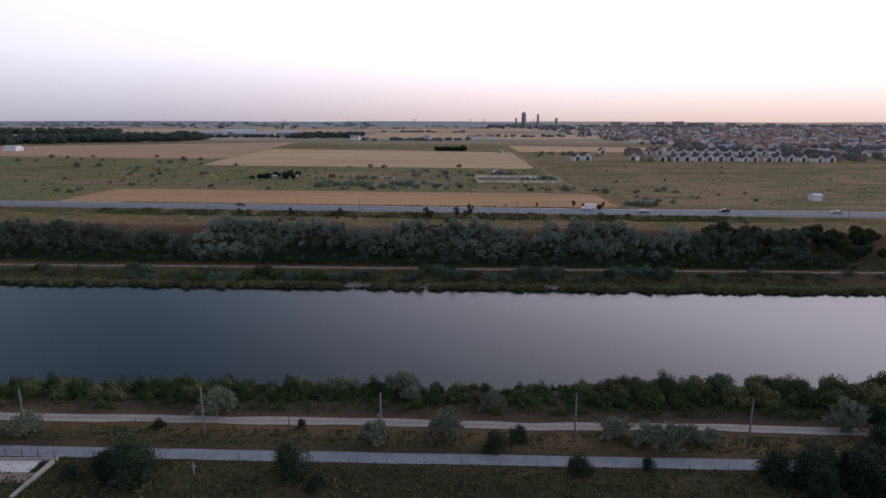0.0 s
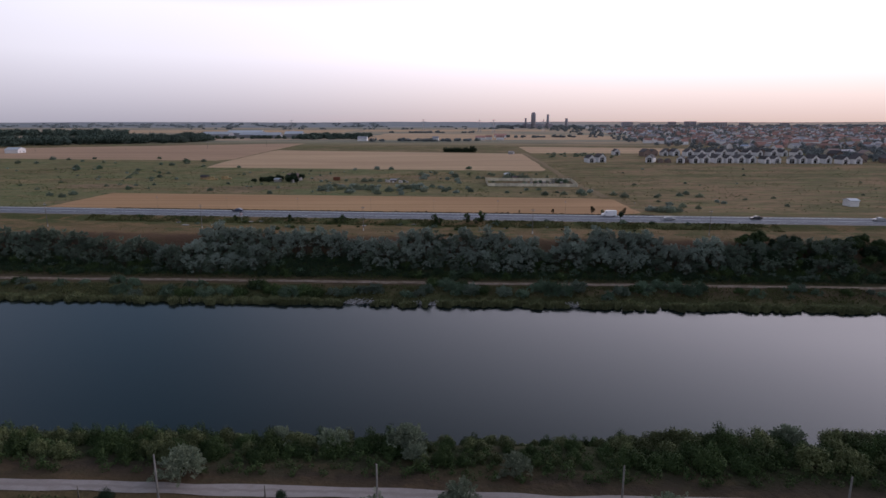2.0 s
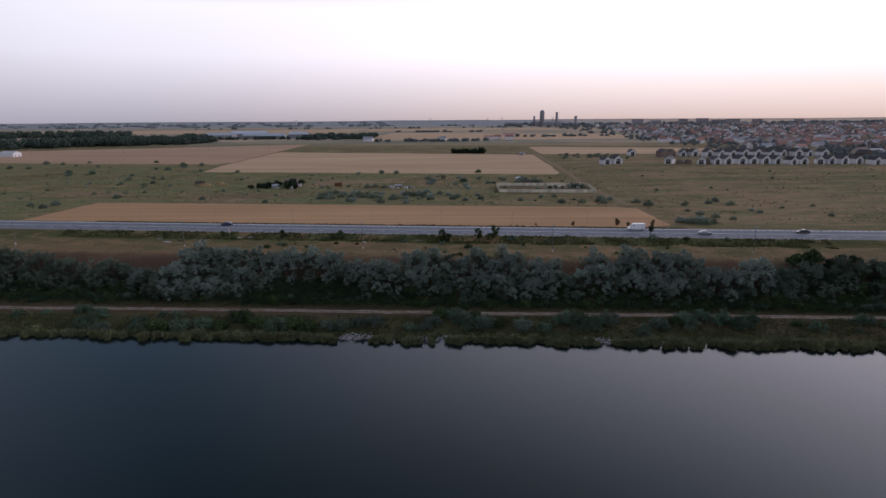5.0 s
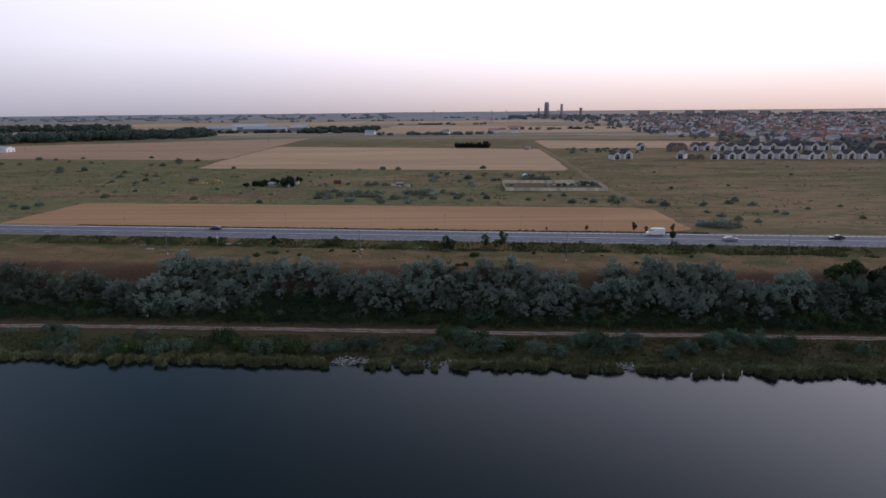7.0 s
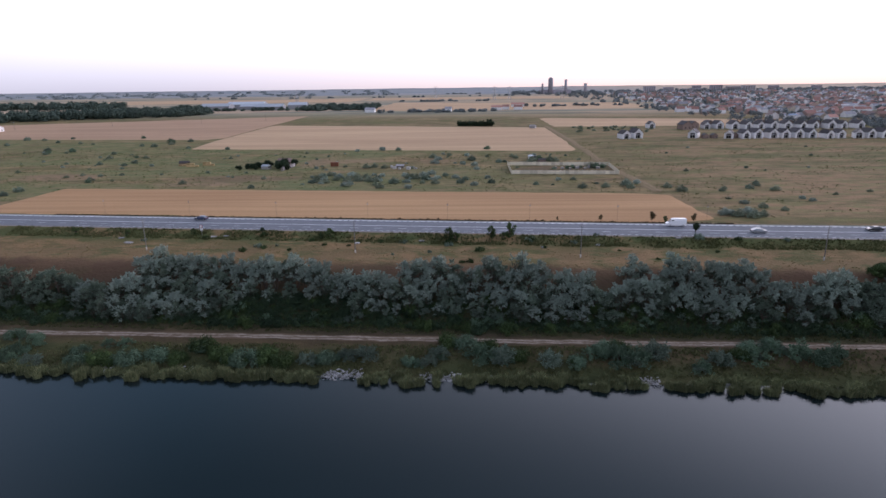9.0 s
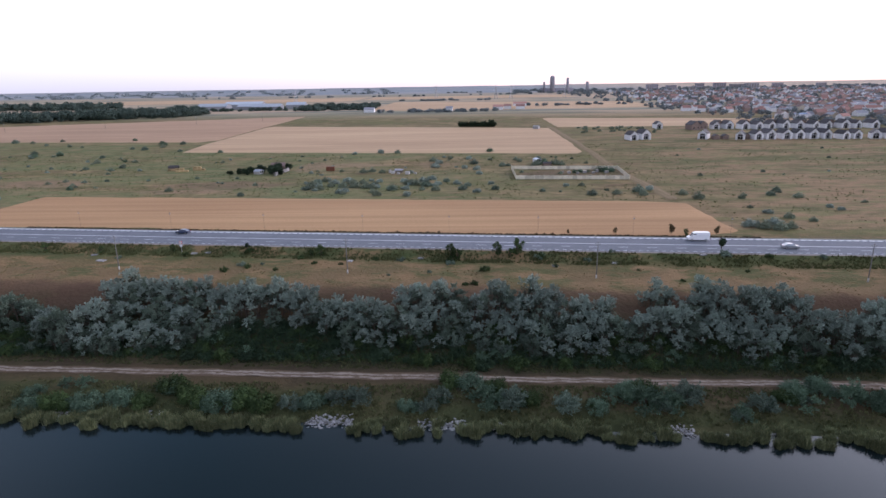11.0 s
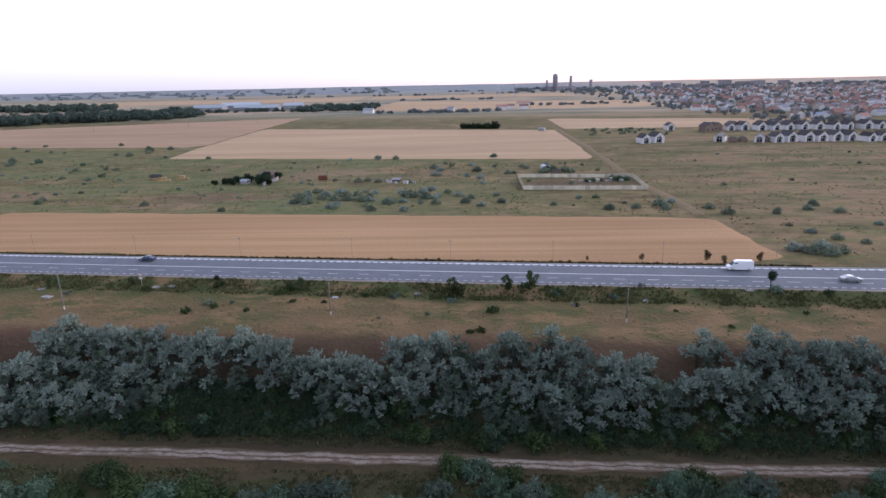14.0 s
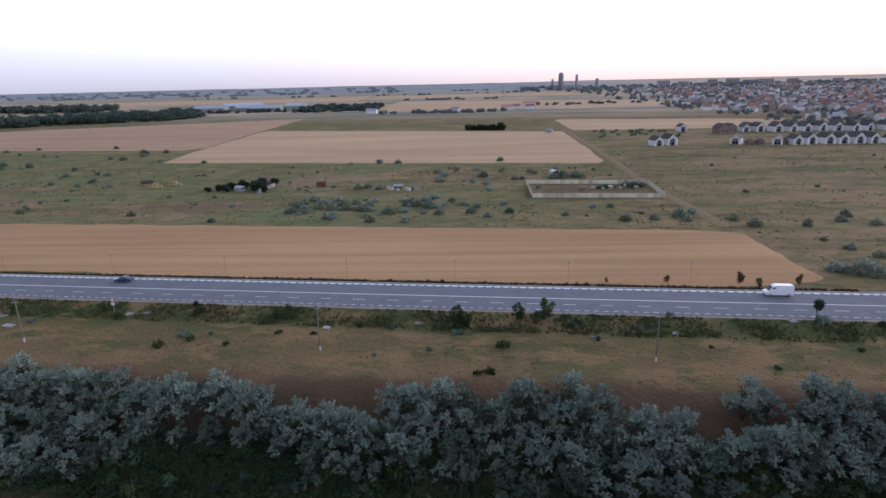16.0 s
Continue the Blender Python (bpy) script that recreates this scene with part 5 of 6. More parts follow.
for spots, kinds in ((LEFT_SPOTS, (0, 2, 3)), (MID_SPOTS, (0, 0, 1, 2)), (MID_SPOTS2, (0, 0, 1, 2)), (RIGHT_SPOTS, (0, 0, 1))):
    for x, y, s in spots:
        plant(F_BUSH[RNG.choice(kinds)], x, y, s * BUSHY * RNG.uniform(0.8, 1.05))
for i in range(34):
    a, f = RNG.uniform(0, 6.28), math.sqrt(RNG.random())
    plant(F_BUSH[RNG.choice((0, 0, 1))], -45 + 34 * f * math.cos(a), 352 + 20 * f * math.sin(a), RNG.uniform(0.6, 1.15))
for i in range(70):
    x = RNG.uniform(-260, 70)
    plant(F_BUSH[RNG.randrange(3)], x, RNG.uniform(330, 455) - 0.09 * x, RNG.uniform(0.3, 0.75))
for i in range(16):
    x = RNG.uniform(85, 330)
    plant(F_BUSH[RNG.randrange(3)], x, RNG.uniform(272, 480) - 0.05 * x, RNG.uniform(0.25, 0.6))
for i in range(30):
    x = RNG.uniform(-420, -210)
    plant(F_BUSH[RNG.randrange(3)], x, RNG.uniform(300, 500) - 0.1 * x, RNG.uniform(0.3, 0.9))

tuft_rng = np.random.default_rng(91)
specks = []
while len(specks) < 6500:
    x, y = tuft_rng.uniform(-330, 300), tuft_rng.uniform(265, 500)
    inside = -187 < x < 82 and near_edge(x) < y < 321 - 0.09 * x or -203 < x < 74 and y > 466 - 0.115 * x or x < -198 and y > 518 - 0.12 * x
    if y > road_y(x) + 10 and not inside and nz(x / 26, y / 14, 21.0) + 0.25 * tuft_rng.normal() > (0.0 if x < 85 else 0.22):
        specks.append((x, y, height(x, y) + 0.1, tuft_rng.uniform(0.25, 0.6)))
tagged(new("plain_weeds", leaf_mesh("plain_weeds", specks, 8, 0.22, L_WEED, 92, tall=0.6)), "low weeds and grass clumps on the plain", "weeds", kind="stuff")

PANEL, POST = bevel_box("fence_panel", -1.0, 1.0, -0.05, 0.05, 0.1, 1.85, M_CREAM, 0.02), bevel_box("fence_post", -0.12, 0.12, -0.12, 0.12, -0.3, 2.2, M_CREAM, 0.03)


PANEL_GREY, POST_GREY = bevel_box("fence_panel", -1.0, 1.0, -0.05, 0.05, 0.1, 1.85, M_STONE, 0.02), bevel_box("fence_post", -0.12, 0.12, -0.12, 0.12, -0.3, 2.2, M_STONE, 0.03)


def panel_fence(corners, label, post, panel):
    x0, y0 = corners[0]
    f = thing("panel_fence", label, "fence", at=(x0, y0, height(x0, y0)))
    for (ax, ay), (bx, by) in zip(corners, corners[1:]):
        d = math.hypot(bx - ax, by - ay)
        n, turn = max(1, round(d / 2.25)), math.degrees(math.atan2(by - ay, bx - ax))
        for i in range(n):
            for nm, me, fr in (("fence_post", post, i / n), ("fence_panel", panel, (i + 0.5) / n)):
                x, y = ax + (bx - ax) * fr, ay + (by - ay) * fr
                if nm == "fence_panel" and RNG.random() < 0.03:
                    continue
                part(nm, me, f, "", pose(x - x0, y - y0, height(x, y) - height(x0, y0), 0, 0, turn))
    return f


panel_fence(((21.5, 371.5), (74.5, 367.5), (77, 401.5), (22, 406.5), (21.5, 371.5)), "cream concrete panel fence round a yard", POST, PANEL)
panel_fence(((-102, 389), (-100.5, 411)), "grey concrete panel fence beside a yard", POST_GREY, PANEL_GREY)


def gable_house(name, label, category, group, w, l, eave, ridge, wall, roof, over=0.35, porch=0.0, windows=True):
    """A house with its gable towards -y: walls, two roof slabs, a recessed porch or windows."""
    t = thing(name, label, category, group)
    h = w / 2
    V, F = [], []
    y0 = porch
    V = [(-h, y0, -0.5), (h, y0, -0.5), (h, y0, eave), (0, y0, ridge), (-h, y0, eave), (-h, l, -0.5), (h, l, -0.5), (h, l, eave), (0, l, ridge), (-h, l, eave)]
    F = [(0, 1, 2, 3, 4), (9, 8, 7, 6, 5), (0, 5, 6, 1), (1, 6, 7, 2), (0, 4, 9, 5), (2, 7, 8, 3), (3, 8, 9, 4)]
    part("wall", mesh_of("wall", V, F, wall), t)
    th = 0.22
    slope = (ridge - eave) / h
    for s in (-1, 1):
        e = h + over
        ze = eave - slope * over
        V = [(0, -0.25, ridge + 0.02), (s * e, -0.25, ze + 0.02), (s * e, l + 0.25, ze + 0.02), (0, l + 0.25, ridge + 0.02)]
        V += [(x, y, z + th) for x, y, z in V]
        q = [(0, 1, 2, 3), (7, 6, 5, 4), (0, 4, 5, 1), (1, 5, 6, 2), (2, 6, 7, 3), (3, 7, 4, 0)]
        part("roof", mesh_of("roof", V, q if s > 0 else [f[::-1] for f in q], roof), t)
    if porch:
        b = 1.5
        for s in (-1, 1):
            part("pier", bevel_box("pier", min(s * h, s * (h - b)), max(s * h, s * (h - b)), -0.02, porch - 0.004, -0.5, eave - 0.02, wall, 0.03), t, "white side pier")
            V = [(s * h, -0.02, eave - 0.02), (0, -0.02, ridge), (0, -0.02, ridge - 1.75), (s * (h - b), -0.02, eave - 0.7)]
            V += [(x, porch - 0.004, z) for x, _, z in V]
            q = [(0, 1, 2, 3), (7, 6, 5, 4), (0, 4, 5, 1), (1, 5, 6, 2), (2, 6, 7, 3), (3, 7, 4, 0)]
            part("gable_band", mesh_of("gable_band", V, q if s < 0 else [f[::-1] for f in q], wall), t, "white gable band")
            part("window", bevel_box("window", min(s * 0.1, s * (h - b - 0.1)), max(s * 0.1, s * (h - b - 0.1)), porch - 0.06, porch - 0.003, 0.2, eave - 0.2, M_GLASS, 0.02), t, "tall dark glazing")
        part("parapet", bevel_box("parapet", -h + b, h - b, 0.15, 0.3, 2.5, 3.2, M_WALLS[3], 0.02), t, "grey balcony front")
    elif windows:
        for s in (-1, 1):
            win = part("window", bevel_box("window", s * w * 0.23 - 0.55, s * w * 0.23 + 0.55, -0.04, 0.03, 1.0, 2.3, M_GLASS, 0.02), t, "dark window")
            part("sill", bevel_box("sill", s * w * 0.23 - 0.65, s * w * 0.23 + 0.65, -0.1, 0.02, 0.9, 0.98, M_WHITE, 0.01), win)
    return t


# the yards on the plain
sh = gable_house("shed", "grey weathered shed with a grey sheet roof", "shed", "", 4.5, 7, 2.2, 3.2, M_WOOD, M_ROOFS[3])
sh.matrix_basis = pose(-36, 399, height(-36, 399), 0, 0, 80) @ Matrix.Scale(0.6, 4)
cont = thing("container", "rust-red steel container in the grass", "container", at=(-77, 409, height(-77, 409)), turn=5)
part("box", bevel_box("box", -2.2, 2.2, -1.2, 1.2, 0.05, 2.3, M_RUST, 0.04), cont)
for i in range(9):
    part("rib", bevel_box("rib", -2.0 + 0.48 * i, -1.9 + 0.48 * i, -1.26, -1.19, 0.15, 2.2, M_RUST, 0.01), cont)
sh2 = gable_house("shed", "small dark shed inside the fenced yard", "shed", "", 5, 8, 2.4, 3.5, M_BROWNWALL, M_ROOFS[0])
sh2.matrix_basis = pose(45, 420, height(45, 420), 0, 0, 90) @ Matrix.Scale(0.55, 4)
sh3 = gable_house("shed", "low shed with a pale roof in the yard", "shed", "", 3.2, 4, 2.0, 2.6, M_WHITE, M_SHEET)
sh3.matrix_basis = pose(39, 428, height(39, 428), 0, 0, 20)
for x, y, w, h in ((50, 390, 1.6, 1.0), (54, 388, 1.2, 0.8), (58, 391, 2.0, 1.2), (62, 389, 1.4, 0.9), (64.5, 392, 1.2, 1.6), (47, 393, 1.5, 0.7), (69, 390, 1.8, 1.0)):
    cr = thing("crate", "pale wooden crate standing in the fenced yard", "crate", "crates in the yard", at=(x, y, height(x, y)), turn=RNG.uniform(-30, 30))
    part("box", bevel_box("box", -w / 2, w / 2, -w / 3, w / 3, 0, h, M_STONE, 0.04), cr)
    part("lid", bevel_box("lid", -w / 2 - 0.05, w / 2 + 0.05, -w / 3 - 0.05, w / 3 + 0.05, h, h + 0.08, M_CREAM, 0.02), cr, "flat pale lid")
for x, y, w, h in ((-41, 396, 2.0, 1.3), (-38, 394, 1.4, 0.9), (-33, 393, 2.2, 1.4), (-31, 397, 1.6, 1.1), (-43, 399, 1.2, 1.6), (-29, 394, 1.3, 0.8)):
    cr = thing("crate", "pale wooden crate lying beside the grey shed", "crate", "crates by the shed", at=(x, y, height(x, y)), turn=RNG.uniform(-40, 40))
    part("box", bevel_box("box", -w / 2, w / 2, -w / 3, w / 3, 0, h, M_PALE, 0.04), cr)
    part("lid", bevel_box("lid", -w / 2 - 0.05, w / 2 + 0.05, -w / 3 - 0.05, w / 3 + 0.05, h, h + 0.08, M_STONE, 0.02), cr, "flat grey lid")
for x, y, s in ((38, 424, 1.3), (42, 426, 1.4), (48, 424, 1.4), (36, 421, 1.0), (51, 421, 1.1), (53, 391, 0.8), (56, 392, 0.9), (60, 393, 0.7), (66, 395, 1.3), (69, 394, 1.3), (72, 393, 1.1), (13, 474, 1.2)):
    plant(F_BUSH[RNG.choice((0, 3, 3))], x, y, s)
sh4 = gable_house("shed", "pale grey shed among dark trees", "shed", "", 4.5, 5, 2.2, 3.2, M_CONCRETE, M_SHEET)
sh4.matrix_basis = pose(-112, 399, height(-112, 399), 0, 0, 75) @ Matrix.Scale(0.75, 4)
sh5 = gable_house("house", "small brown house with a dark red roof", "house", "", 6, 8, 2.8, 4.6, M_BROWNWALL, M_ROOFS[2])
sh5.matrix_basis = pose(-104, 415, height(-104, 415), 0, 0, 100) @ Matrix.Scale(0.9, 4)
Y_TREE = make_tree("yard_tree", "dark green tree crowding the yard", "yard trees", 520, 5.0, 2.4, 0.8, L_DARK, 24, (0.8, 1.3), 110, 0.22)
for x, y, s in ((-124, 400, 0.7), (-120, 404, 0.8), (-116, 408, 0.9), (-108, 402, 1.0), (-104, 404, 1.2), (-103, 399, 1.0), (-128, 398, 0.5), (-101, 412, 0.9), (-107, 412, 0.9), (-119, 397, 0.6), (-121.5, 400.5, 0.7), (-117, 402, 0.7), (-126, 403, 0.5), (-106, 398, 0.8), (-113, 405, 0.8), (-100.5, 395, 0.7), (-131, 401, 0.4)):
    plant(Y_TREE, x, y, s)
for i, (x, y, n) in enumerate(((-161, 411, 5), (-154, 417, 5), (-168, 416, 2))):
    st = thing("bale_stack", "stack of pale straw bales in the grass", "bales", "straw stacks", at=(x, y, height(x, y)), turn=RNG.uniform(-15, 15))
    bale = bevel_box("bale", -1.1, 1.1, -0.6, 0.6, 0, 1.1, M_HAY, 0.12)
    for k in range(n):
        part("bale", bale, st, "", pose(-2.4 + 2.3 * (k % 3), 0.1 * k, 1.1 * (k // 3), 0, 0, RNG.uniform(-6, 6)))
sh6 = gable_house("shed", "low dark shed beside straw stacks", "shed", "", 3, 5, 1.8, 2.6, M_BROWNWALL, M_ROOFS[0])
sh6.matrix_basis = pose(-167, 419, height(-167, 419), 0, 0, 95)
hut = gable_house("hut", "small white hut with a pale blue-grey roof", "hut", "", 5.5, 4, 2.6, 3.3, M_WHITE, M_SHEET)
hut.matrix_basis = pose(184, 286.5, height(184, 286.5), 0, 0, 88)
farhut = gable_house("hut", "small white hut at the edge of the field", "hut", "", 12, 14, 4, 6, M_WHITE, M_SHEET)
farhut.matrix_basis = pose(-455, 640, height(-455, 640), 0, 0, 90)
stone_hut = gable_house("hut", "tiny pale shelter in the stubble", "hut", "", 4, 5, 2.2, 3, M_STONE, M_STONE, windows=False)
stone_hut.matrix_basis = pose(62, 618, height(62, 618), 0, 0, 60)
G_TREE = make_tree("grove_tree", "dark green tree in a lone grove amid the field", "trees of the lone grove", 530, 7.5, 2.3, 0.6, L_DARK, 22, (0.9, 1.5), 90, 0.3)
for i in range(22):
    x = -8 + 1.5 * i
    plant(G_TREE, x, 654 - 0.22 * x + RNG.uniform(-2, 2), RNG.uniform(0.5, 0.8) * (1.25 if i > 18 else 1))

# ---- the village of new white houses ----
VILL = "new white houses"
H_WHITE = gable_house("house", "new white gabled house with a dark roof and glazed front", "house", VILL, 7.2, 11, 4.3, 7.4, M_WHITE, M_ROOFS[0], 0.1, 1.6)
H_BROWN = gable_house("house", "brown walled house with a dark roof", "house", "brown village houses", 8, 10, 4.4, 7.2, M_BROWNWALL, M_ROOFS[0])
for x, y, turn in ((118, 521, 8), (127.5, 520, 8), (166.5, 519, -28), (190.5, 517, -25), (203, 516, 10), (212, 516, 10), (222.5, 514, 8), (231.5, 513, 8), (241, 512, 8), (250, 511, 8), (260, 511, 8), (269, 510, 8), (280, 509, -20), (289.5, 508, 8), (299, 508, 8), (310, 507, 8), (320, 506, 8), (331, 505, 8),
                   (163, 606, 5), (206, 594, 0), (217, 593, 8), (228, 592, 0), (239, 592, 8), (250, 590, 0), (261, 590, 8), (272, 589, 5), (283, 588, 8), (294, 588, 8), (306, 586, 0), (317, 586, 8), (329, 585, 8)):
    plant(H_WHITE, x, y + RNG.uniform(-3, 3), RNG.uniform(0.8, 0.98), 0, turn + RNG.uniform(-5, 5))
for x, y, turn, s in ((175.5, 518, 2, 0.5), (182, 518, 2, 0.5), (196.5, 518, 4, 0.55), (187, 588, 10, 1.0), (196, 596, 8, 0.9), (212, 603, 8, 0.9), (234, 602, 5, 0.9), (256, 600, 8, 0.9), (278, 599, 8, 0.9), (300, 597, 8, 0.9), (345, 520, 10, 1.0), (362, 512, 0, 0.9), (351, 560, 20, 1)):
    plant(H_BROWN, x, y, s, 0, turn)
# ---- the town ----
TOWN = "houses of the town"
ROOFTELL = ("dark", "red tiled", "brown tiled", "grey", "blue metal")
T_HOUSE = []
for i, (w, l, e, r, wall, roof) in enumerate(((9, 11, 4.5, 7.5, 0, 1), (10, 12, 5.5, 8.5, 1, 2), (8, 10, 3.2, 6.0, 2, 1), (11, 13, 5.8, 8.6, 0, 2), (9, 14, 3.6, 6.0, 3, 3), (12, 18, 5.0, 7.0, 0, 4), (9, 9, 4.8, 8.0, 1, 0), (10, 12, 6.2, 9.0, 2, 1), (14, 24, 6.0, 7.6, 0, 3))):
    T_HOUSE.append(gable_house("town_house", "%s house with a %s roof in the distant town" % (("white", "cream", "pinkish", "grey")[wall], ROOFTELL[roof]), "house", TOWN, w, l, e, r, M_WALLS[wall], M_ROOFS[roof], windows=False))
WEIGHT = (0, 0, 1, 1, 2, 2, 3, 3, 7, 7, 4, 5, 6, 8, 0, 1)
made = 0
while made < 230:
    y = RNG.uniform(560, 1500)
    x0 = 335 if y < 640 else 250 + 0.10 * (y - 640)
    x1 = 0.82 * y + 60
    x = x0 + (x1 - x0) * RNG.uniform(0, 1)
    if y < 640 and x < 350 or (80 < x < 330 and y < 745 and x < 300):
        continue
    plant(T_HOUSE[RNG.choice(WEIGHT)], x, y, RNG.uniform(0.6, 0.9), 0, RNG.choice((0, 90, 15, 100, -12)) + RNG.uniform(-8, 8))
    made += 1


def wood_of(name, label, spots, r, per, size, mat, seed):
    """Far trees that nobody could count, as one mass of leafy clumps."""
    rng = np.random.default_rng(seed)
    blobs = []
    for x, y, h in spots:
        z = height(x, y)
        for _ in range(5):
            blobs.append((x + rng.normal(0, r * 0.55), y + rng.normal(0, r * 0.55), z + h * rng.uniform(0.2, 0.85), r * rng.uniform(0.55, 0.95)))
    return tagged(new(name, leaf_mesh(name, blobs, per, size, mat, seed, narrow=0.8, tall=0.85)), label, "trees", kind="stuff")


def far_town(count):
    """Roofs and walls beyond those that can be told apart, as one mass."""
    mats = [M_WALLS[0], M_WALLS[1], M_WALLS[2], M_ROOFS[1], M_ROOFS[2], M_ROOFS[3]]
    V, F, slots = [], [], []
    for _ in range(count):
        y = RNG.uniform(680, 1900)
        a = 250 + 0.12 * (y - 640) + (90 if y < 760 else 0)
        x = a + (0.84 * y + 60 - a) * RNG.random()
        w, l, e, turn = RNG.uniform(2.8, 4.6), RNG.uniform(3.5, 6.5), RNG.uniform(2.6, 5), RNG.choice((0, 1.57)) + RNG.uniform(-0.2, 0.2)
        r, z, k = e + RNG.uniform(2, 3.5), height(x, y), len(V)
        c, s = math.cos(turn), math.sin(turn)
        for u, v, h in ((-w, -l, -1), (w, -l, -1), (w, l, -1), (-w, l, -1), (-w, -l, e), (w, -l, e), (w, l, e), (-w, l, e), (0, -l, r), (0, l, r)):
            V.append((x + u * c - v * s, y + u * s + v * c, z + h))
        F += [tuple(k + i for i in q) for q in ((0, 1, 5, 8, 4), (2, 3, 7, 9, 6), (1, 2, 6, 5), (3, 0, 4, 7), (5, 6, 9, 8), (7, 4, 8, 9))]
        wall, roof = RNG.choice((0, 0, 1, 2)), RNG.choice((3, 3, 4, 5, 5))
        slots += [wall] * 4 + [roof] * 2
    me = mesh_of("far_town", V, F, mats)
    me.polygons.foreach_set("material_index", slots)
    return tagged(new("far_town", me), "crowd of small tiled houses in the distant town", "houses", kind="stuff")


far_town(900)


def scatter(n, fun):
    return [fun() for _ in range(n)]


def in_town():
    y = RNG.uniform(520, 1700)
    a = 330 if y < 640 else 245
    return (a + (0.84 * y + 80 - a) * RNG.random(), y, RNG.uniform(3, 7.5))


wood_of("town_trees", "dark garden trees between the houses of the town", scatter(1300, in_town), 2.6, 26, 0.8, L_FAR_HAZE, 600)
wood_of("town_woods", "belt of trees behind the town", scatter(420, lambda: (RNG.uniform(150, 1900), RNG.uniform(1650, 2250), RNG.uniform(3, 7))), 6.0, 22, 1.9, L_FAR_HAZE, 601)
wood_of("woods", "dark wood beyond the reddish field", scatter(520, lambda: (lambda x: (x, 905 + 0.33 * x + RNG.uniform(12, 95) + 60 * min(1, max(0, (x + 640) / 160)), RNG.uniform(7, 13)))(RNG.uniform(-900, -365))), 5.5, 70, 0.9, L_WOOD, 602)
wood_of("woods", "dark wood edge in the distance", scatter(160, lambda: (RNG.uniform(-1050, -620), RNG.uniform(1080, 1180), RNG.uniform(7, 12))), 6.0, 44, 1.4, L_WOOD, 603)
wood_of("tree_line", "line of dark trees behind the warehouses", scatter(150, lambda: (RNG.uniform(-250, -140), RNG.uniform(960, 1080), RNG.uniform(3, 7))), 3.6, 40, 1.1, L_WOOD, 604)
wood_of("tree_line", "scattered tree lines on the far plain", scatter(150, lambda: (lambda k: (k[0] + RNG.uniform(-70, 70), k[1] + RNG.uniform(-10, 10), RNG.uniform(1.5, 4)))(RNG.choice(((-90, 1320), (-10, 1300), (-180, 1700), (-420, 1720), (60, 1750), (-700, 1750), (150, 1010), (205, 1020), (-60, 900), (-20, 895), (300, 1150), (0, 2100), (-300, 2200), (-650, 2300)))), ), 3.0, 36, 1.0, L_FAR_HAZE, 605)
wood_of("tree_line", "dark trees among the warehouses", scatter(26, lambda: (RNG.uniform(-400, -235), RNG.choice((985, 992, 1046)) + RNG.uniform(-5, 5), RNG.uniform(2.5, 6))), 2.8, 40, 0.9, L_WOOD, 607)
wood_of("woods", "woods on the far hills, leaf colour paled blue-grey for haze", scatter(130, lambda: (lambda y: (RNG.uniform(-0.95 * y, -0.12 * y), y, RNG.uniform(0.5, 3)))(RNG.choice((2100, 2500, 2900)) + RNG.uniform(-60, 60))), 9.0, 26, 2.4, L_FAR_HAZE, 608)
wood_of("hedges", "low hedges and scrub on the plain", scatter(28, lambda: (RNG.uniform(92, 160), RNG.uniform(565, 625), RNG.uniform(0.5, 1.4))), 1.1, 16, 0.7, L_PALE, 606)

# warehouses and hangars
for x, y, w, l, turn, e in ((-372, 1022, 26, 46, 92, 6), (-318, 1030, 24, 40, 92, 5), (-285, 1012, 20, 44, 92, 5), (-330, 1060, 30, 60, 90, 7), (-255, 1040, 18, 30, 90, 6)):
    wh = gable_house("warehouse", "long grey warehouse with a pale metal roof", "warehouse", "warehouses", w, l, e, e + 4, M_WALLS[3], M_SHEET, windows=False)
    wh.matrix_basis = pose(x, y, height(x, y), 0, 0, turn)
for x, y, w, l in ((-126, 905, 8, 14), (50, 930, 9, 14), (62, 944, 8, 10), (80, 935, 10, 12), (90, 1010, 12, 20), (-20, 905, 8, 9)):
    fb = gable_house("farm_building", "small farm building on the far plain", "house", "farm buildings", w, l, 4, 6.5, M_WHITE, M_ROOFS[1 if x > 40 else 3], windows=False)
    fb.matrix_basis = pose(x, y, height(x, y), 0, 0, 85)


# ---- skyline ----
def storeys(name, label, x, y, w, d, h, mat, floors, cols, group):
    """A far block: body with a roof ledge and rows of recessed dark windows."""
    t = thing(name, label, "building", group, at=(x, y, height(x, y)))
    part("body", bevel_box("body", -w / 2, w / 2, 0, d, -2, h, mat, 0.15), t)
    part("roof", bevel_box("roof", -w / 2 - 0.4, w / 2 + 0.4, -0.4, d + 0.4, h, h + 1.0, M_HAZEWALL, 0.1), t, "dark roof ledge")
    win = bevel_box("window", -w / cols * 0.28, w / cols * 0.28, -0.12, 0.05, -0.8, 0.8, M_BROWNWALL, 0.03)
    for f in range(floors):
        for c in range(cols):
            part("window", win, t, "", pose(-w / 2 + w * (c + 0.5) / cols, 0, h * (f + 0.55) / floors))
    return t


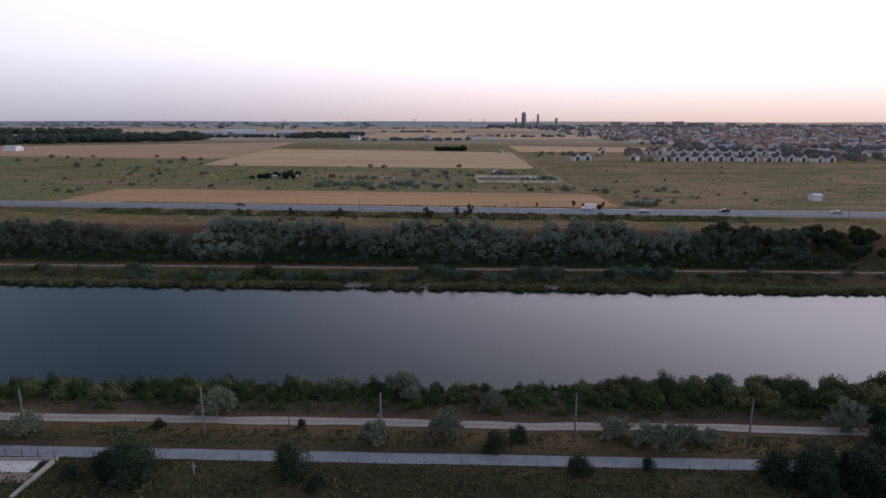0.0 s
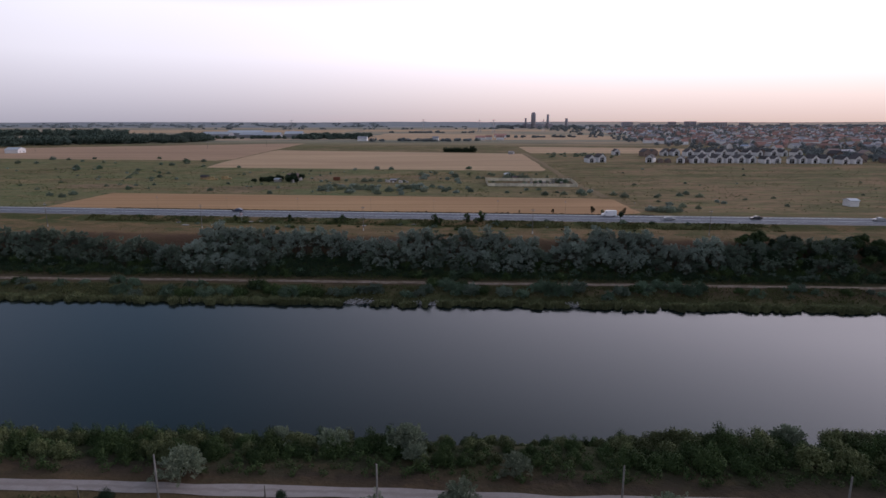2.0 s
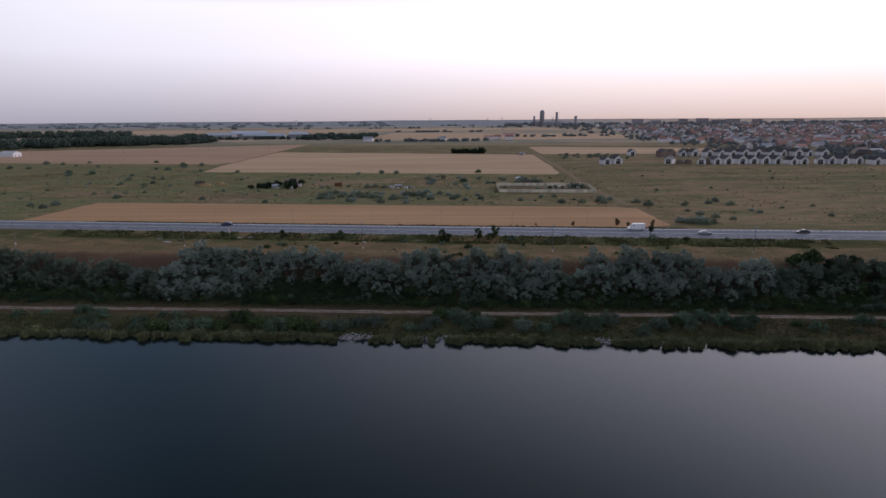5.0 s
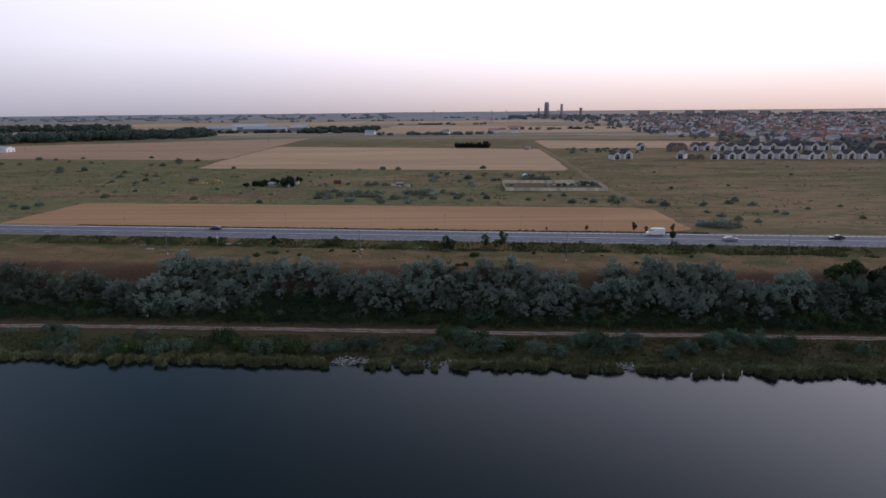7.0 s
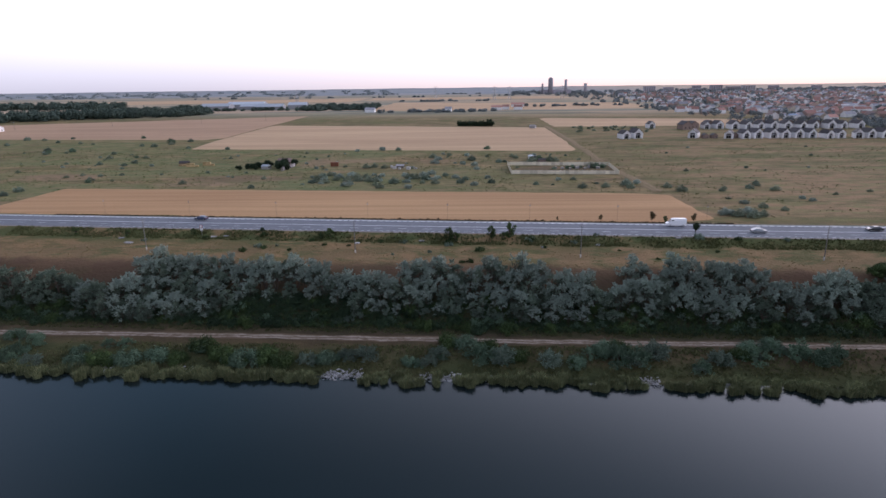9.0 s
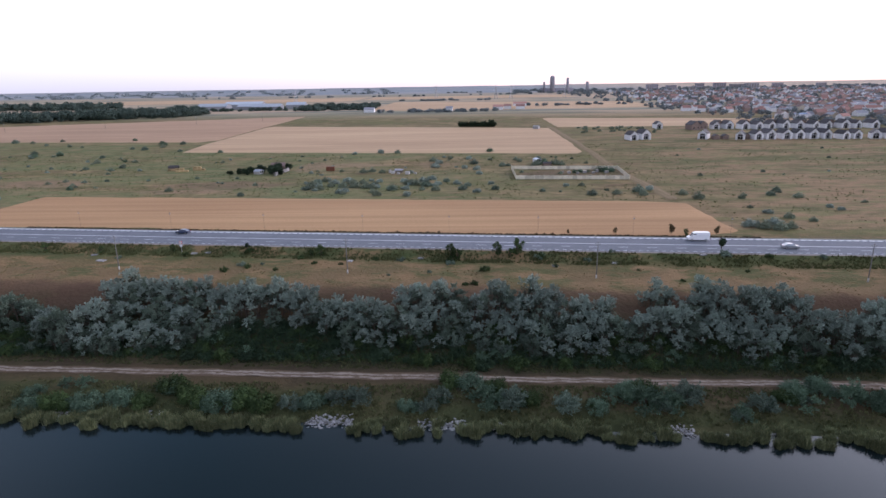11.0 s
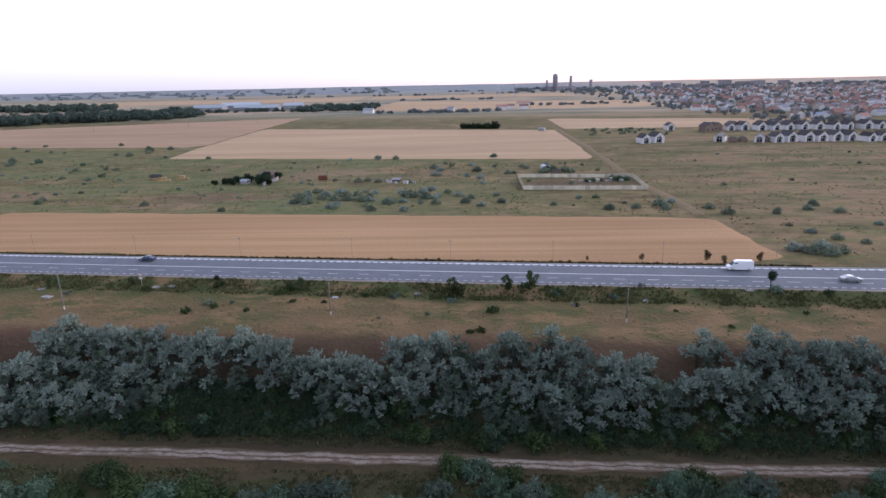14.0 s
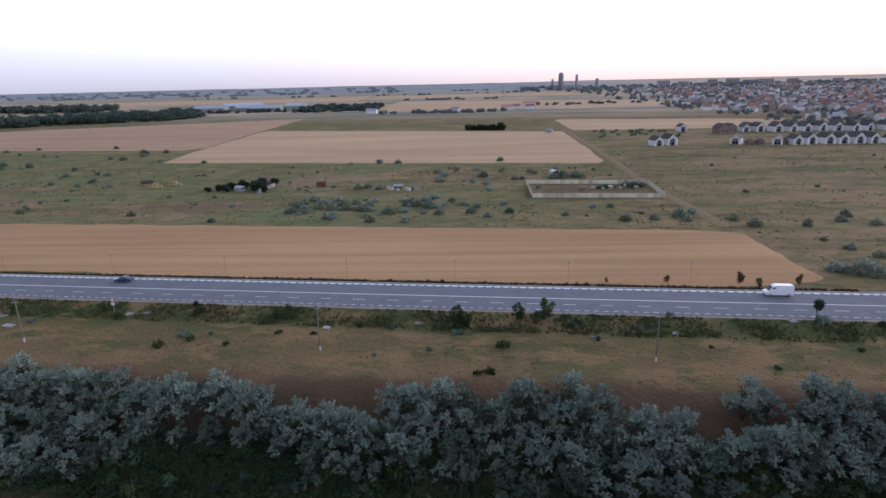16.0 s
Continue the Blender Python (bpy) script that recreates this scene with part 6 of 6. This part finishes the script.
for x, y, w, h in ((575, 1990, 34, 17), (640, 2010, 30, 13), (735, 2030, 24, 17), (800, 2040, 36, 18), (850, 2030, 42, 13), (910, 2060, 40, 15), (700, 1960, 44, 9), (1000, 2080, 30, 14), (1120, 2050, 26, 13)):
    storeys("apartment_block", "grey-brown apartment block on the skyline", x, y, w, 14, h, M_HAZEWALL if w < 40 else M_WALLS[3], max(3, int(h / 3)), 5, "apartment blocks")
tw = thing("tower", "dark tall round-topped tower on the skyline", "tower", at=(255, 1904, height(255, 1904)))
part("shaft", mesh_of("shaft", *tube_vf([(0, 0, -2), (0, 0, 40), (0, 0, 45), (0, 0, 48)], [7.2, 7.2, 6.4, 3.0], 14), M_HAZEWALL, True), tw)
part("annex", bevel_box("annex", -34, 62, 4, 24, -2, 13, M_HAZEWALL, 0.3), tw, "low dark factory hall")
for x, y, r, h, lab in ((231, 1904, 3.4, 30, "dark square chimney"), (300, 1904, 4.6, 41, "dark factory chimney"), (358, 1904, 5.2, 29, "dark squat chimney")):
    c = thing("chimney", lab + " on the skyline", "chimney", "factory chimneys", at=(x, y, height(x, y)))
    part("shaft", mesh_of("shaft", *tube_vf([(0, 0, -2), (0, 0, h * 0.7), (0, 0, h)], [r, r * 0.85, r * 0.8], 12), M_HAZEWALL, True), c)
    part("rim", mesh_of("rim", *tube_vf([(0, 0, h - 1.5), (0, 0, h + 0.4)], [r * 0.95, r * 0.95], 12), M_HAZEWALL), c, "chimney rim")


def make_pylon():
    """A lattice pylon: four leaning legs, braces and three crossarms."""
    t = thing("pylon", "grey lattice power pylon on the far plain", "pylon", "far pylons")
    for sx, sy in ((-1, -1), (1, -1), (1, 1), (-1, 1)):
        part("leg", mesh_of("leg", *tube_vf([(3 * sx, 3 * sy, -1), (1.0 * sx, 1.0 * sy, 16), (0.4 * sx, 0.4 * sy, 28)], [0.28, 0.24, 0.2], 5), M_METAL), t)
    for z, w in ((18, 5.5), (22, 7.0), (26, 4.5)):
        part("crossarm", bevel_box("crossarm", -w, w, -0.25, 0.25, z, z + 0.5, M_METAL, 0.05), t)
    for z, r in ((5, 2.4), (10, 1.75), (15, 1.15)):
        part("brace", bevel_box("brace", -r, r, -r, r, z, z + 0.25, M_METAL, 0.05), t)
    return t


PYLON = make_pylon()
for x, y in ((60, 1330), (92, 1345), (-70, 1500), (-330, 1250), (210, 1400)):
    plant(PYLON, x, y, 1.0, 0, 10)
P_PLAIN = make_pole("field_pole", "thin wooden pole standing in the stubble", "poles in the stubble", 8.5, 0.12, 0.8, False, M_POLE)
for x, y in ((-372, 690), (-290, 720), (-232, 760), (-455, 660)):
    plant(P_PLAIN, x, y, 1.0, 0, 30)
